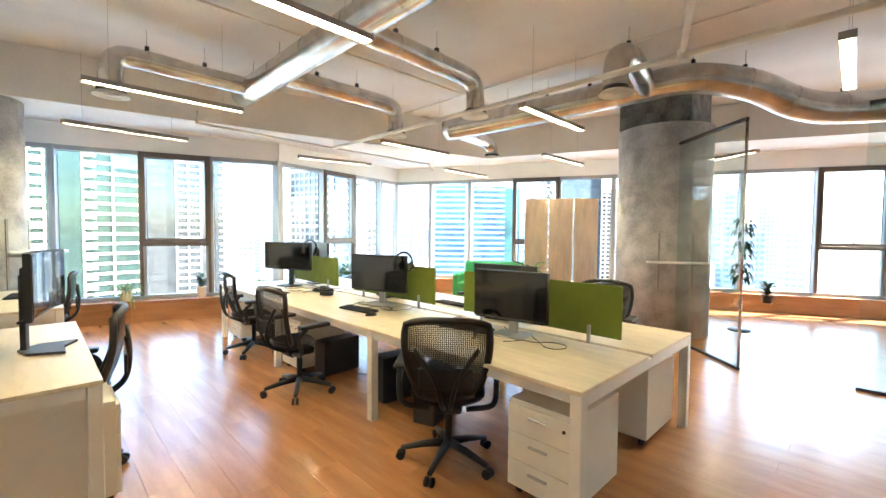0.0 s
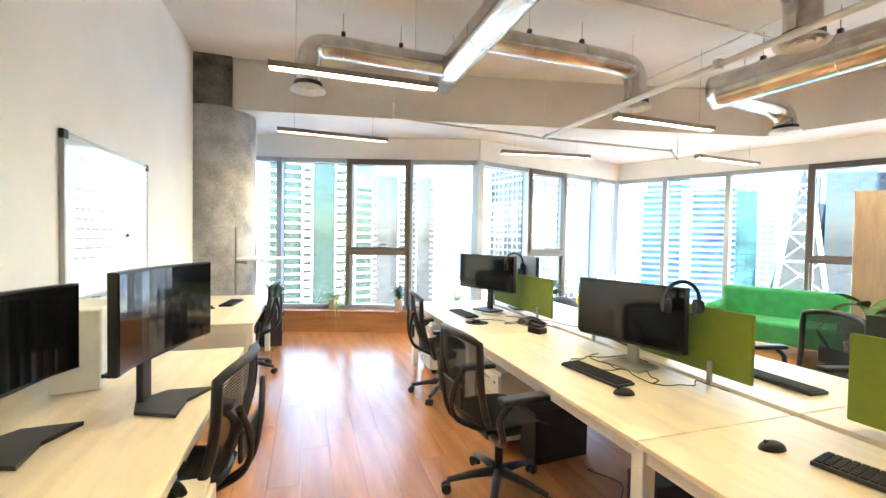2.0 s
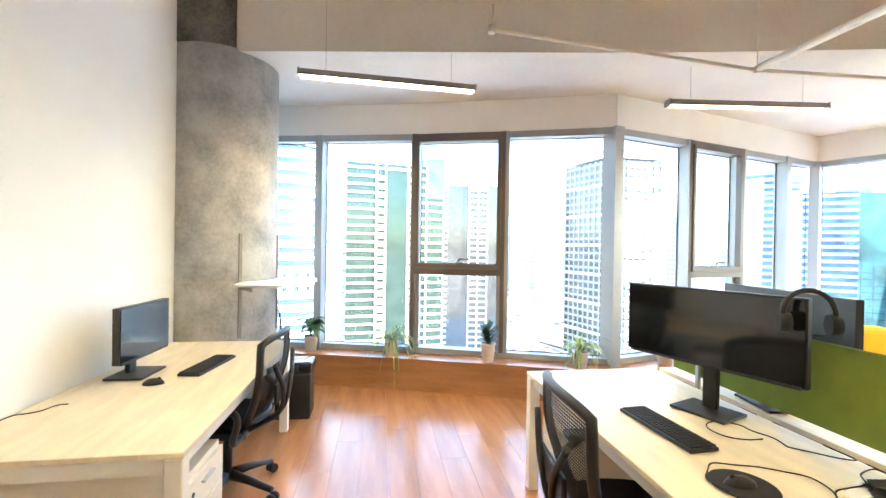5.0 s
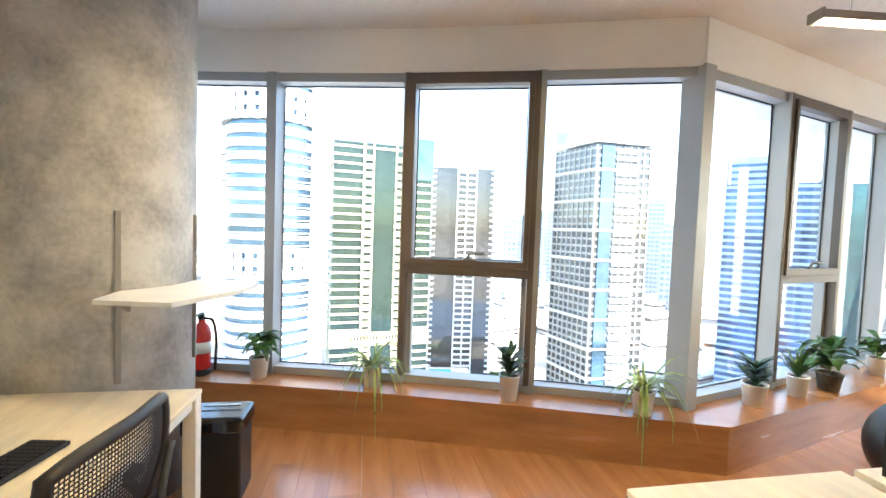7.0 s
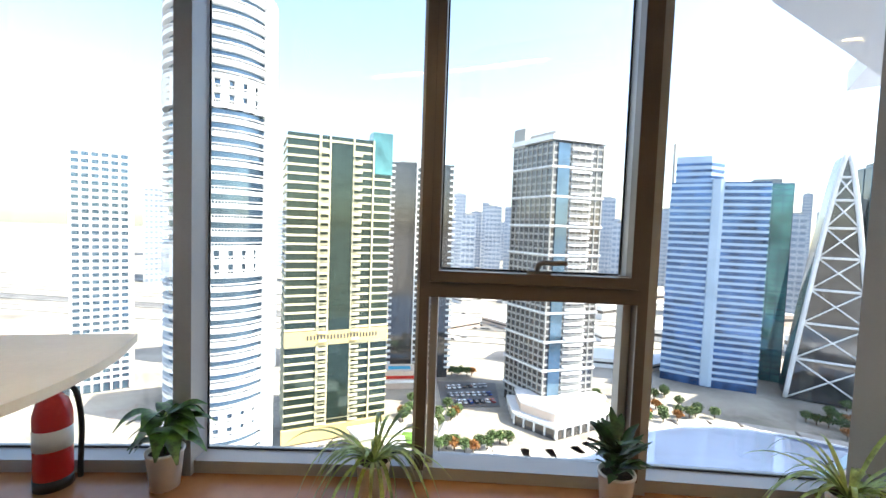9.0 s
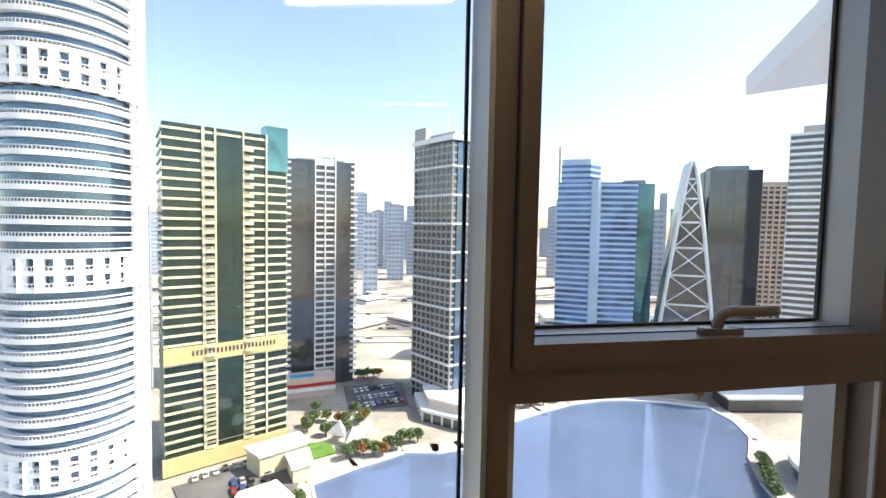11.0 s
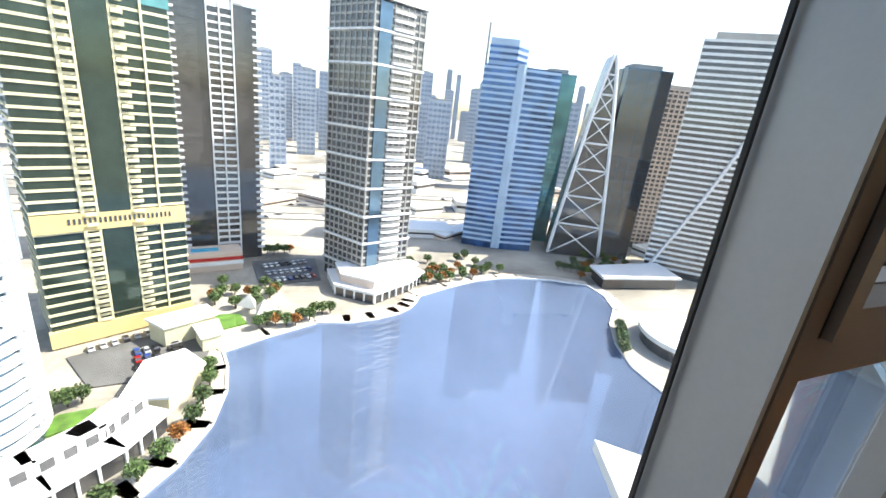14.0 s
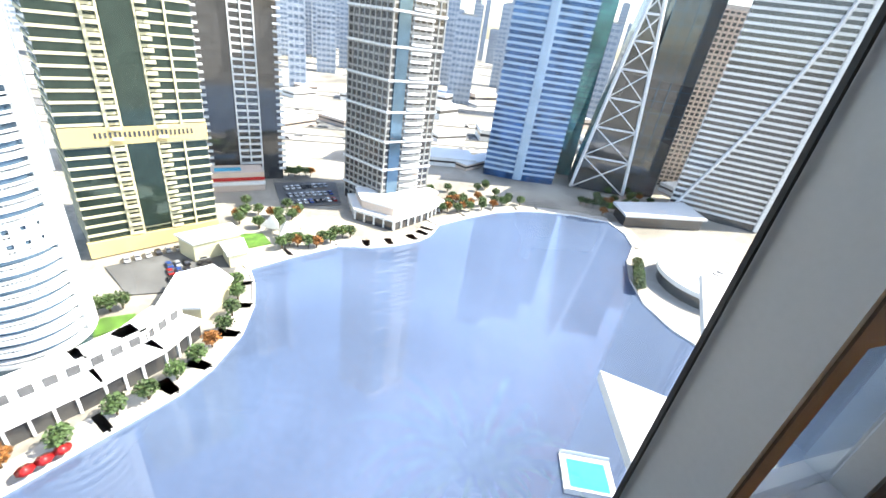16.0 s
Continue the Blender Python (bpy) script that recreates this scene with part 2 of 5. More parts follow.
def seg_matrix(p, q):
    """Local x along p-q, local y outwards."""
    e = (Vector((*q, 0)) - Vector((*p, 0))).normalized()
    o = Vector((-e.y, e.x, 0))
    return Matrix(((e.x, o.x, 0, p[0]), (e.y, o.y, 0, p[1]), (0, 0, 1, 0), (0, 0, 0, 1)))


GLZ0 = 0.40   # bottom of the glazing
wall_over = bmesh.new()
for p, q in zip(FACADE, FACADE[1:]):
    L = (Vector(q) - Vector(p)).length
    box(wall_over, 0, L, -0.03, 0.22, FH, SH, seg_matrix(p, q))
structure("wall_over_windows", wall_over, M_WALL, "white plaster band above the window head", "wall")
wall_under = bmesh.new()
for p, q in zip(FACADE, FACADE[1:]):
    L = (Vector(q) - Vector(p)).length
    box(wall_under, 0, L, 0.0, 0.20, -0.3, GLZ0 - 0.06, seg_matrix(p, q))
structure("wall_under_windows", wall_under, M_WALL, "white spandrel wall below the glazing", "wall")

OPENINGS = (2, 5, 11, 16)
win_no = 0
def window(p, q, opening, before_opening):
    """One bay of curtain wall between two mullions: frame, pane, and a tilting sash with transom where it opens."""
    global win_no
    win_no += 1
    L = (Vector(q) - Vector(p)).length
    w = thing(f"window_{win_no}", "tall grey aluminium window bay with an opening sash over a fixed light" if opening else "tall fixed window bay in grey aluminium frame", "window", "windows of the curtain wall", "structure", seg_matrix(p, q))
    fr = bmesh.new()
    box(fr, 0.012, L - 0.014, -0.02, 0.13, FH - 0.07, FH)
    box(fr, 0.012, L - 0.014, -0.02, 0.13, GLZ0 - 0.06, GLZ0)
    part("window_frame", fr, M_FRAME, w)
    if opening:
        zt, c, d = 1.272, 0.044, 0.086          # transom height, casement and sash inner edges
        tr = bmesh.new()
        box(tr, 0.0, L, -0.05, 0.04, zt - 0.044, zt + 0.026)
        for x in (0.0, L - c):
            box(tr, x, x + c, -0.05, 0.02, GLZ0, zt - 0.044)
            box(tr, x, x + c, -0.05, 0.02, zt + 0.026, FH - 0.05)
        box(tr, 0.0, L, -0.05, 0.02, FH - 0.05, FH - 0.008)
        part("casement_frame", tr, M_FRAMEIN, w, "dark brown-grey fixed casement frame")
        sa = bmesh.new()
        z0, z1 = zt + 0.030, FH - 0.054
        for x in (c + 0.003, L - d):
            box(sa, x, x + d - c - 0.003, -0.066, 0.0, z0, z1)
        box(sa, d, L - d, -0.066, 0.0, z0, z0 + 0.050)
        box(sa, d, L - d, -0.066, 0.0, z1 - 0.045, z1)
        part("sash", sa, M_FRAMEIN, w, "dark brown-grey opening sash")
        rv = bmesh.new()
        for x in (c + 0.004, L - d + 0.004):
            box(rv, x, x + d - c - 0.006, 0.001, 0.086, z0, z1)
            box(rv, x, x + d - c - 0.006, 0.022, 0.10, GLZ0, zt - 0.046)
        box(rv, d, L - d, 0.001, 0.086, z0, z0 + 0.046)
        box(rv, d, L - d, 0.001, 0.086, z1 - 0.041, z1)
        part("reveal", rv, M_FRAME, w, "grey aluminium reveal outside the sash")
        gk = bmesh.new()
        for x in (d - 0.002, L - d - 0.006):
            box(gk, x, x + 0.008, 0.072, 0.080, z0 + 0.05, z1 - 0.045)
        for z in (z0 + 0.046, z1 - 0.049):
            box(gk, d + 0.006, L - d - 0.006, 0.072, 0.080, z, z + 0.008)
        box(gk, d, L - d, -0.003, 0.0005, z0 + 0.0495, z0 + 0.052)
        box(gk, c + 0.0005, c + 0.0028, -0.052, -0.046, z0, z1)
        part("gasket", gk, M_GASKET, w)
        mid = L * 0.56
        zh = z0 + 0.050
        plate = bmesh.new()
        cyl(plate, (mid - 0.075, -0.030, zh), (mid - 0.075, -0.030, zh + 0.016), 0.017, 0.015)
        cyl(plate, (mid + 0.005, -0.030, zh), (mid + 0.005, -0.030, zh + 0.016), 0.017, 0.015)
        box(plate, mid - 0.075, mid + 0.005, -0.046, -0.014, zh, zh + 0.0145)
        h = part("handle_base", plate, M_HANDLE, w, "rounded grey handle plate on the sash rail")
        part("handle", tube(smooth_path([(mid - 0.045, -0.030, zh + 0.012), (mid - 0.042, -0.036, zh + 0.040), (mid - 0.020, -0.044, zh + 0.053), (mid + 0.030, -0.050, zh + 0.053), (mid + 0.085, -0.054, zh + 0.055)], 5), 0.012, 12), M_HANDLE, h)
        part("pane", bx(d, L - d, 0.081, 0.086, z0 + 0.05, z1 - 0.045), M_GLASS, w).visible_shadow = False
        part("pane", bx(c, L - c, 0.102, 0.108, GLZ0, zt - 0.046), M_GLASS, w).visible_shadow = False
    else:
        gk = bmesh.new()
        x0, x1 = 0.045, L - (0.014 if before_opening else 0.045)
        for x in (x0, x1 - 0.008):
            box(gk, x, x + 0.008, 0.088, 0.096, GLZ0, FH - 0.07)
        for z in (GLZ0, FH - 0.078):
            box(gk, x0 + 0.008, x1 - 0.008, 0.088, 0.096, z, z + 0.008)
        part("gasket", gk, M_GASKET, w)
        part("pane", bx(x0, x1, 0.097, 0.103, GLZ0, FH - 0.07), M_GLASS, w).visible_shadow = False
    return w


mull = thing("mullions", "grey aluminium mullions between the window bays", "mullion", kind="structure")
for i, (p, q) in enumerate(zip(FACADE, FACADE[1:])):
    opening = i in OPENINGS
    window(p, q, opening, i + 1 in OPENINGS)
    m = seg_matrix(p, q)
    bm = bmesh.new()
    box(bm, -0.012 if opening else -0.043, 0.041, -0.046, 0.094 if opening else 0.12, GLZ0 - 0.06, FH, m)
    if p in (A_PTS[-1], B_PTS[-1]):
        box(bm, -0.06, 0.055, -0.07, -0.046, GLZ0 - 0.06, FH, m)
    part("mullion", bm, M_FRAME, mull)

# ---------- window bench ----------
BD = 0.30
bench_front = [(-0.62, 8.70), (0.40, 8.47), (1.36, 8.20), (2.33, 7.88), (3.58, 7.43)]
bB = [(3.58 + B_DIR.x * u, 7.43 + B_DIR.y * u) for u in (0, 3.55)]
bench_line = bench_front + bB[1:] + [(bB[-1][0] + C_DIR.x * 13, bB[-1][1] + C_DIR.y * 13)]
top = bmesh.new()
body = bmesh.new()
back = FACADE[:5] + [B_PTS[-1], END]
for i in range(len(bench_line) - 1):
    a, b = bench_line[i], bench_line[i + 1]
    c, d = back[i + 1], back[i]
    for bmx, z0, z1, o in ((top, 0.315, 0.34, 0.0), (body, 0.0, 0.315, 0.012)):
        n, e = inset(a, b, -o)
        vs = [bmx.verts.new((x, y, z)) for z in (z0, z1) for x, y in ((a[0] + n.x, a[1] + n.y), (b[0] + n.x, b[1] + n.y), c, d)]
        for f in ((3, 2, 1, 0), (4, 5, 6, 7), (0, 1, 5, 4), (1, 2, 6, 5), (2, 3, 7, 6), (3, 0, 4, 7)):
            bmx.faces.new([vs[k] for k in f])
bench = thing("window_bench", "low wood-laminate bench built in under the curved windows", "window bench", kind="structure")
part("bench_front", body, M_BENCHWOOD, bench)
part("bench_top", top, M_BENCHWOOD, bench)

# ---------- columns ----------
col = structure("column_left", lathe([(0.48, 0), (0.48, SH + 0.02)], 64, -0.35, 7.85), M_CONC, "round bare concrete column with pitted grey surface", "column")
structure("column_head_left", bx(XW + 0.002, -0.108, 7.40, 7.9, SH + 0.02, CH), M_CONC_DARK, "rough square concrete column head above the bulkhead", "column")
structure("column_right", lathe([(0.66, 0), (0.66, 3.1)], 64, 7.25, 2.25), M_CONC, "thick round bare concrete column in the room", "column")
structure("column_head_right", bx(6.75, 7.75, 1.75, 2.75, 3.1, CH), M_CONC_DARK, "rough square concrete column head at the ceiling", "column")

# ---------- desks ----------
def desk(name, label, x0, x1, y0, y1, seams=(), split=None):
    d = thing(name, label, "desk")
    ys = [y0, *seams, y1]
    for ya, yb in zip(ys, ys[1:]):
        for xa, xb in (((x0, split - 0.03), (split + 0.03, x1)) if split else ((x0, x1),)):
            part("desktop", bx(xa, xb, ya + 0.002, yb - 0.002, 0.715, 0.74, 0.003, 1), M_TOP, d)
        if split:
            part("cable_tray", bx(split - 0.12, split + 0.12, ya + 0.2, yb - 0.2, 0.55, 0.56), M_WHITE, d)
    for y in ys:
        for x in ((x0, x1 - 0.07) if not split else (x0, x1 - 0.07)):
            yy = min(max(y - 0.035, y0), y1 - 0.07)
            part("leg", bx(x + 0.003, x + 0.067, yy + 0.003, yy + 0.067, 0, 0.714, 0.004, 1), M_WHITE, d)
        yy = min(max(y - 0.03, y0 + 0.005), y1 - 0.065)
        part("frame_rail", bx(x0 + 0.07, x1 - 0.07, yy, yy + 0.06, 0.655, 0.714), M_WHITE, d)
    for x in (x0 + 0.02, x1 - 0.06):
        part("side_rail", bx(x, x + 0.04, y0 + 0.07, y1 - 0.07, 0.66, 0.712), M_WHITE, d)
    return d


desk("bench_desk", "long six-person bench desk with pale birch tops on white steel frame", 2.05, 3.82, 0.90, 6.33, (2.70, 4.52), 2.96)
desk("wall_desk", "pale birch desk on white frame against the white wall", XW + 0.01, 0.41, 2.68, 4.58)
desk("wall_desk", "pale birch desk on white frame beside the concrete column", XW + 0.01, 0.375, 5.44, 7.36)
for yb, (xa, xb) in ((2.72, (XW + .05, .37)), (5.50, (XW + .05, .33))):
    pan = part("modesty_panel", bx(xa, xb, yb + 0.04, yb + 0.058, 0.12, 0.64), M_PED)
    tagged(pan, "cream board end panel under the wall desk", "panel")


def pedestal(x0, x1, y0, y1, face, h=0.56, label="cream three-drawer mobile pedestal under the desk"):
    """face: -1 drawers to -x, +1 drawers to +x."""
    p = thing("drawer_pedestal", label, "drawer unit", "pedestals")
    part("carcass", bx(x0 + 0.02, x1 - 0.02, y0, y1, 0.055, h, 0.003, 1), M_PED, p)
    for i in range(3):
        z0 = 0.06 + i * (h - 0.08) / 3
        z1 = z0 + (h - 0.08) / 3 - 0.006
        xa, xb = (x0, x0 + 0.019) if face < 0 else (x1 - 0.019, x1)
        dr = part("drawer_front", bx(xa, xb, y0 + 0.003, y1 - 0.003, z0, z1, 0.002, 1), M_PED, p)
        ym = (y0 + y1) / 2
        xh = (x0 - 0.018, x0) if face < 0 else (x1, x1 + 0.018)
        part("handle", bx(*xh, ym - 0.06, ym + 0.06, z1 - 0.055, z1 - 0.043, 0.003, 1), M_SILVER, dr, "silver bar handle")
    xl = x0 if face < 0 else x1
    part("lock", cy((xl + 0.004 * face, y0 + 0.05, h - 0.08), (xl + 0.008 * face, y0 + 0.05, h - 0.08), 0.010), M_BLACK, p)
    for x in (x0 + 0.06, x1 - 0.06):
        for y in (y0 + 0.05, y1 - 0.05):
            part("castor", cy((x, y - 0.012, 0.027), (x, y + 0.012, 0.027), 0.027), M_RUBBER, p)


pedestal(2.11, 2.68, 0.975, 1.385, -1)
pedestal(3.19, 3.76, 1.0, 1.41, 1)
pedestal(2.13, 2.70, 5.82, 6.23, -1)
pedestal(2.13, 2.70, 4.10, 4.50, -1)
pedestal(-0.16, 0.34, 5.56, 5.96, 1)
pedestal(-0.02, 0.49, 2.80, 3.20, 1, 0.58)


def tower_pc(x, y, w=0.19, d=0.44, h=0.43, z=0.0, mt=None, label="black desktop computer tower under the desk", turn=0):
    t = thing("computer_tower", label, "computer", "", "", pose(x, y, z, 0, 0, turn))
    mt = mt or M_BLACK
    part("case", bx(-d / 2, d / 2 - 0.02, -w / 2, w / 2, 0, h, 0.006), mt, t)
    part("front_panel", bx(d / 2 - 0.02, d / 2, -w / 2 + 0.003, w / 2 - 0.003, 0.003, h - 0.003, 0.006), mt, t)
    for i in range(8):
        part("vent_slot", bx(-0.10 + i * 0.02, -0.092 + i * 0.02, -w / 2 - 0.002, -w / 2, h * 0.78, h * 0.88), M_BLACK, t)


tower_pc(2.52, 2.42, turn=200)
tower_pc(2.55, 2.95, turn=175, h=0.40)
tower_pc(2.42, 4.72, turn=180)
tower_pc(2.5, 3.95, turn=185, h=0.36)
tower_pc(-0.28, 4.05, 0.20, 0.42, 0.40, 0.742, M_PAPER, "light grey computer tower standing on the wall desk", -78)


# ---------- chairs ----------
def make_chair():
    c = thing("office_chair", "black mesh-back swivel office chair with five-star base", "chair", "office chairs")
    # star base
    for k in range(5):
        a = radians(72 * k + 18)
        ca, sa = math.cos(a), math.sin(a)
        leg = part("base_leg", tube([(0.03 * ca, 0.03 * sa, 0.125), (0.16 * ca, 0.16 * sa, 0.108), (0.31 * ca, 0.31 * sa, 0.075)], 0.02, 8, radii=[0.030, 0.024, 0.017]), M_BLACK, c)
        bm = bmesh.new()
        for s in (-0.018, 0.018):
            px, py = 0.315 * ca - sa * s, 0.315 * sa + ca * s
            cyl(bm, (px - sa * 0.009, py + ca * 0.009, 0.029), (px + sa * 0.009, py - ca * 0.009, 0.029), 0.029, n=14)
        part("castor", bm, M_RUBBER, leg)
    part("gas_column", cy((0, 0, 0.10), (0, 0, 0.38), 0.026), M_BLACK, c)
    part("mechanism", bx(-0.13, 0.11, -0.09, 0.09, 0.36, 0.425, 0.02), M_BLACK, c)
    # seat pan with frame, waterfall front (front is +x)
    n = 14
    bm = bmesh.new()
    rows = []
    for i in range(n + 1):
        u = i / n
        x = -0.22 + 0.47 * u
        half = 0.245 * (1 - 0.25 * abs(2 * u - 1) ** 4) - 0.02 * u
        z = 0.455 + 0.018 * math.sin(u * math.pi) - 0.05 * max(0, u - 0.75) * 4 * max(0, u - 0.75) * 4
        rows.append([bm.verts.new((x, half * (j / 5 - 1), z + 0.03 * abs(j / 5 - 1) ** 3)) for j in range(11)])
    for a, b in zip(rows, rows[1:]):
        for j in range(10):
            bm.faces.new((a[j], a[j + 1], b[j + 1], b[j])).smooth = True
    bmesh.ops.solidify(bm, geom=bm.faces[:], thickness=0.02)
    part("seat", bm, M_BASKET, c, "black woven mesh seat")
    # back: curved, wider at the top
    def bp(u, v, off=0.0):
        half = 0.17 + 0.085 * math.sin(min(1, u * 1.25) * math.pi / 2) - 0.05 * max(0, u - 0.8) * 5 * max(0, u - 0.8)
        y = half * v
        return Vector((-0.225 - 0.10 * u - 0.035 * math.sin(u * math.pi) + 0.055 * v * v + off, y, 0.50 + 0.50 * u - 0.035 * abs(v) ** 3 * u))
    rim = [bp(0, v / 6) for v in range(-6, 7)] + [bp(u / 10, 1) for u in range(1, 10)] + [bp(1, v / 6) for v in range(6, -7, -1)] + [bp(u / 10, -1) for u in range(9, 0, -1)]
    rim.append(rim[0])
    part("back_frame", tube(rim, 0.021, 8), M_BLACK, c)
    net = bmesh.new()
    for k in range(1, 46):
        v = -1 + 2 * k / 46
        pts = [bp(u / 8, v) for u in range(9)]
        for a, b in zip(pts, pts[1:]):
            q = [net.verts.new(a + Vector((0, s * 0.0033, 0))) for s in (-1, 1)] + [net.verts.new(b + Vector((0, s * 0.0033, 0))) for s in (1, -1)]
            net.faces.new(q)
    for k in range(1, 40):
        pts = [bp(k / 40, v / 6) for v in range(-6, 7)]
        for a, b in zip(pts, pts[1:]):
            q = [net.verts.new(a + Vector((0.001, 0, s * 0.0028))) for s in (-1, 1)] + [net.verts.new(b + Vector((0.001, 0, s * 0.0028))) for s in (1, -1)]
            net.faces.new(q)
    part("mesh_back", net, M_BASKET, c, "see-through black mesh")
    part("lumbar_pad", bx(-0.335, -0.315, -0.16, 0.16, 0.60, 0.72, 0.009), M_BLACK, c)
    for s in (-1, 1):
        part("back_strut", tube(smooth_path([(-0.13, 0.02 * s, 0.40), (-0.30, 0.03 * s, 0.50), (-0.345, 0.07 * s, 0.66), (-0.33, 0.19 * s, 0.84)]), 0.014, 8), M_BLACK, c)
        part("arm_post", tube(smooth_path([(-0.12, 0.12 * s, 0.40), (-0.14, 0.28 * s, 0.44), (-0.17, 0.30 * s, 0.58), (-0.10, 0.30 * s, 0.655)]), 0.019, 8), M_BLACK, c)
        part("armrest", bx(-0.17, 0.12, 0.255 * s - (0.0 if s > 0 else 0.085), 0.255 * s + (0.085 if s > 0 else 0.0), 0.655, 0.69, 0.015, 3), M_BLACK, c)
    return c


chair = make_chair()
chair.matrix_basis = pose(2.10, 1.86, 0, 0, 0, 42)
for x, y, r in ((1.93, 3.66, 4), (2.10, 5.25, -6), (0.27, 3.42, 172), (0.20, 6.45, 176), (4.25, 1.85, 190), (4.35, 3.55, 165), (4.2, 5.3, 200)):
    copy_thing(chair, pose(x, y, 0, 0, 0, r))

# ---------- monitors ----------
def monitor(x, y, turn, w=0.61, h=0.36, top=1.22, z=0.742, base="square", curved=0.0, label="black flat monitor switched off on a stand", mt=None):
    """Screen faces local -x."""
    m = thing("monitor", label, "monitor", "monitors", "", pose(x, y, z, 0, 0, turn))
    zt, zb = top - z, top - z - h
    n = 12
    for nm, x0, x1, ins, mm in (("housing", 0.0, 0.035, 0.0, M_BLACK), ("screen", -0.004, -0.0005, 0.008, M_SCREEN)):
        bm = bmesh.new()
        cols = []
        for i in range(n + 1):
            v = -1 + 2 * i / n
            yy = v * (w / 2 - ins)
            bend = -curved * v * v
            cols.append([bm.verts.new((xx + bend, yy, zz)) for xx, zz in ((x0, zb + ins), (x1, zb + ins), (x1, zt - ins), (x0, zt - ins))])
        for a, b in zip(cols, cols[1:]):
            for k in range(4):
                bm.faces.new((a[k], a[(k + 1) % 4], b[(k + 1) % 4], b[k]))
        bm.faces.new(cols[0])
        bm.faces.new(cols[-1][::-1])
        part(nm, bm, mm, m)
    part("bezel_chin", bx(-0.006, 0.03, -w / 2 + 0.02, w / 2 - 0.02, zb - 0.006, zb + 0.008), M_BLACK, m)
    part("rear_hub", bx(0.035, 0.075, -0.11, 0.11, (zb + zt) / 2 - 0.08, (zb + zt) / 2 + 0.10, 0.012), M_BLACK, m)
    sm = mt or M_BLACK
    part("neck", bx(0.07, 0.10, -0.035, 0.035, 0.015, (zb + zt) / 2 + 0.05, 0.006), sm, m)
    if base == "square":
        part("foot", bx(-0.05, 0.16, -0.13, 0.13, 0, 0.014, 0.004), sm, m)
    else:
        bm = prism([(-0.14, -0.17), (-0.10, 0.0), (-0.14, 0.17), (0.05, 0.13), (0.12, 0.0), (0.05, -0.13)], 0, 0.016)
        part("foot", bm, sm, m)
    return m


monitor(2.66, 1.80, 8, 0.60, 0.36, 1.23, mt=M_SILVER)
monitor(2.70, 3.50, 14, 0.72, 0.37, 1.27, mt=M_SILVER, label="wide black monitor on silver stand with a headset hung on it")
monitor(2.66, 5.56, 21, 0.82, 0.37, 1.35, label="wide black monitor on black stand with a headset hung on it")
monitor(3.22, 2.25, 192, 0.62, 0.37, 1.22, label="black monitor seen from the back on a black stand")
monitor(3.25, 3.95, 172, 0.60, 0.36, 1.05, label="low black monitor on the opposite side of the bench")
monitor(3.18, 5.62, 170, 0.85, 0.38, 1.34, label="wide black monitor with its dark back turned to the aisle")
monitor(-0.19, 3.28, 173, 0.60, 0.36, 1.30, base="wide", curved=0.05, label="curved black monitor on a wide flat foot")
monitor(0.20, 3.60, 167, 0.74, 0.39, 1.37, base="wide", curved=0.04, label="curved black monitor on a wide flat foot")
monitor(-0.28, 6.48, 178, 0.50, 0.31, 1.17, label="small black monitor on the desk beside the column")

# ---------- green desk screens ----------
for y0 in (1.09, 2.90, 4.71):
    g = thing("desk_screen", "olive green felt privacy screen clamped between desks", "desk screen", "green screens")
    part("panel", bx(2.945, 2.967, y0, y0 + 1.42, 0.80, 1.16, 0.006), M_GREEN, g)
    for yy in (y0 + 0.22, y0 + 1.2):
        part("clamp_post", bx(2.925, 2.944, yy - 0.012, yy + 0.012, 0.742, 0.87, 0.002, 1), M_SILVER, g)

# ---------- desk clutter ----------
def keyboard(x, y, turn, w=0.44, d=0.135, label="black computer keyboard on the desk"):
    k = thing("keyboard", label, "keyboard", "keyboards", "", pose(x, y, 0.742, 0, 0, turn))
    part("body", bx(-d / 2, d / 2, -w / 2, w / 2, 0, 0.016, 0.004), M_BLACK, k)
    bm = bmesh.new()
    for r in range(6):
        for c in range(18):
            xx, yy = -d / 2 + 0.012 + r * 0.0205, -w / 2 + 0.012 + c * 0.0235
            box(bm, xx, xx + 0.016, yy, yy + 0.019, 0.016, 0.022)
    part("keys", bm, M_RUBBER, k)


def mouse(x, y, turn):
    m = thing("mouse", "black computer mouse on the desk", "mouse", "mice", "", pose(x, y, 0.742, 0, 0, turn))
    bm = bmesh.new()
    bmesh.ops.create_uvsphere(bm, u_segments=16, v_segments=10, radius=1)
    for v in bm.verts:
        v.co = Vector((v.co.x * 0.055, v.co.y * 0.031, max(0, v.co.z) * 0.034))
    part("shell", bm, M_BLACK, m)
    part("wheel", cy((0.028, -0.004, 0.030), (0.028, 0.004, 0.030), 0.008), M_RUBBER, m)


keyboard(2.36, 5.42, 4)
mouse(2.32, 4.98, 170)
keyboard(2.42, 3.42, 6, label="black keyboard with cable in front of a monitor")
mouse(2.36, 3.12, 160)
keyboard(2.62, 1.28 + 0.9, 12)
mouse(2.5, 2.50, 170)
keyboard(0.02, 6.62, 172)
mouse(-0.14, 6.28, 10)
keyboard(3.35, 3.05, 178)
keyboard(3.42, 1.7, 190)
pad = part("mouse_mat", lathe([(0.10, 0.0), (0.105, 0.002), (0.10, 0.004)], 28), M_RUBBER, m=pose(2.33, 4.98, 0.742))
tagged(pad, "round black mouse mat with wrist rest", "mouse mat")


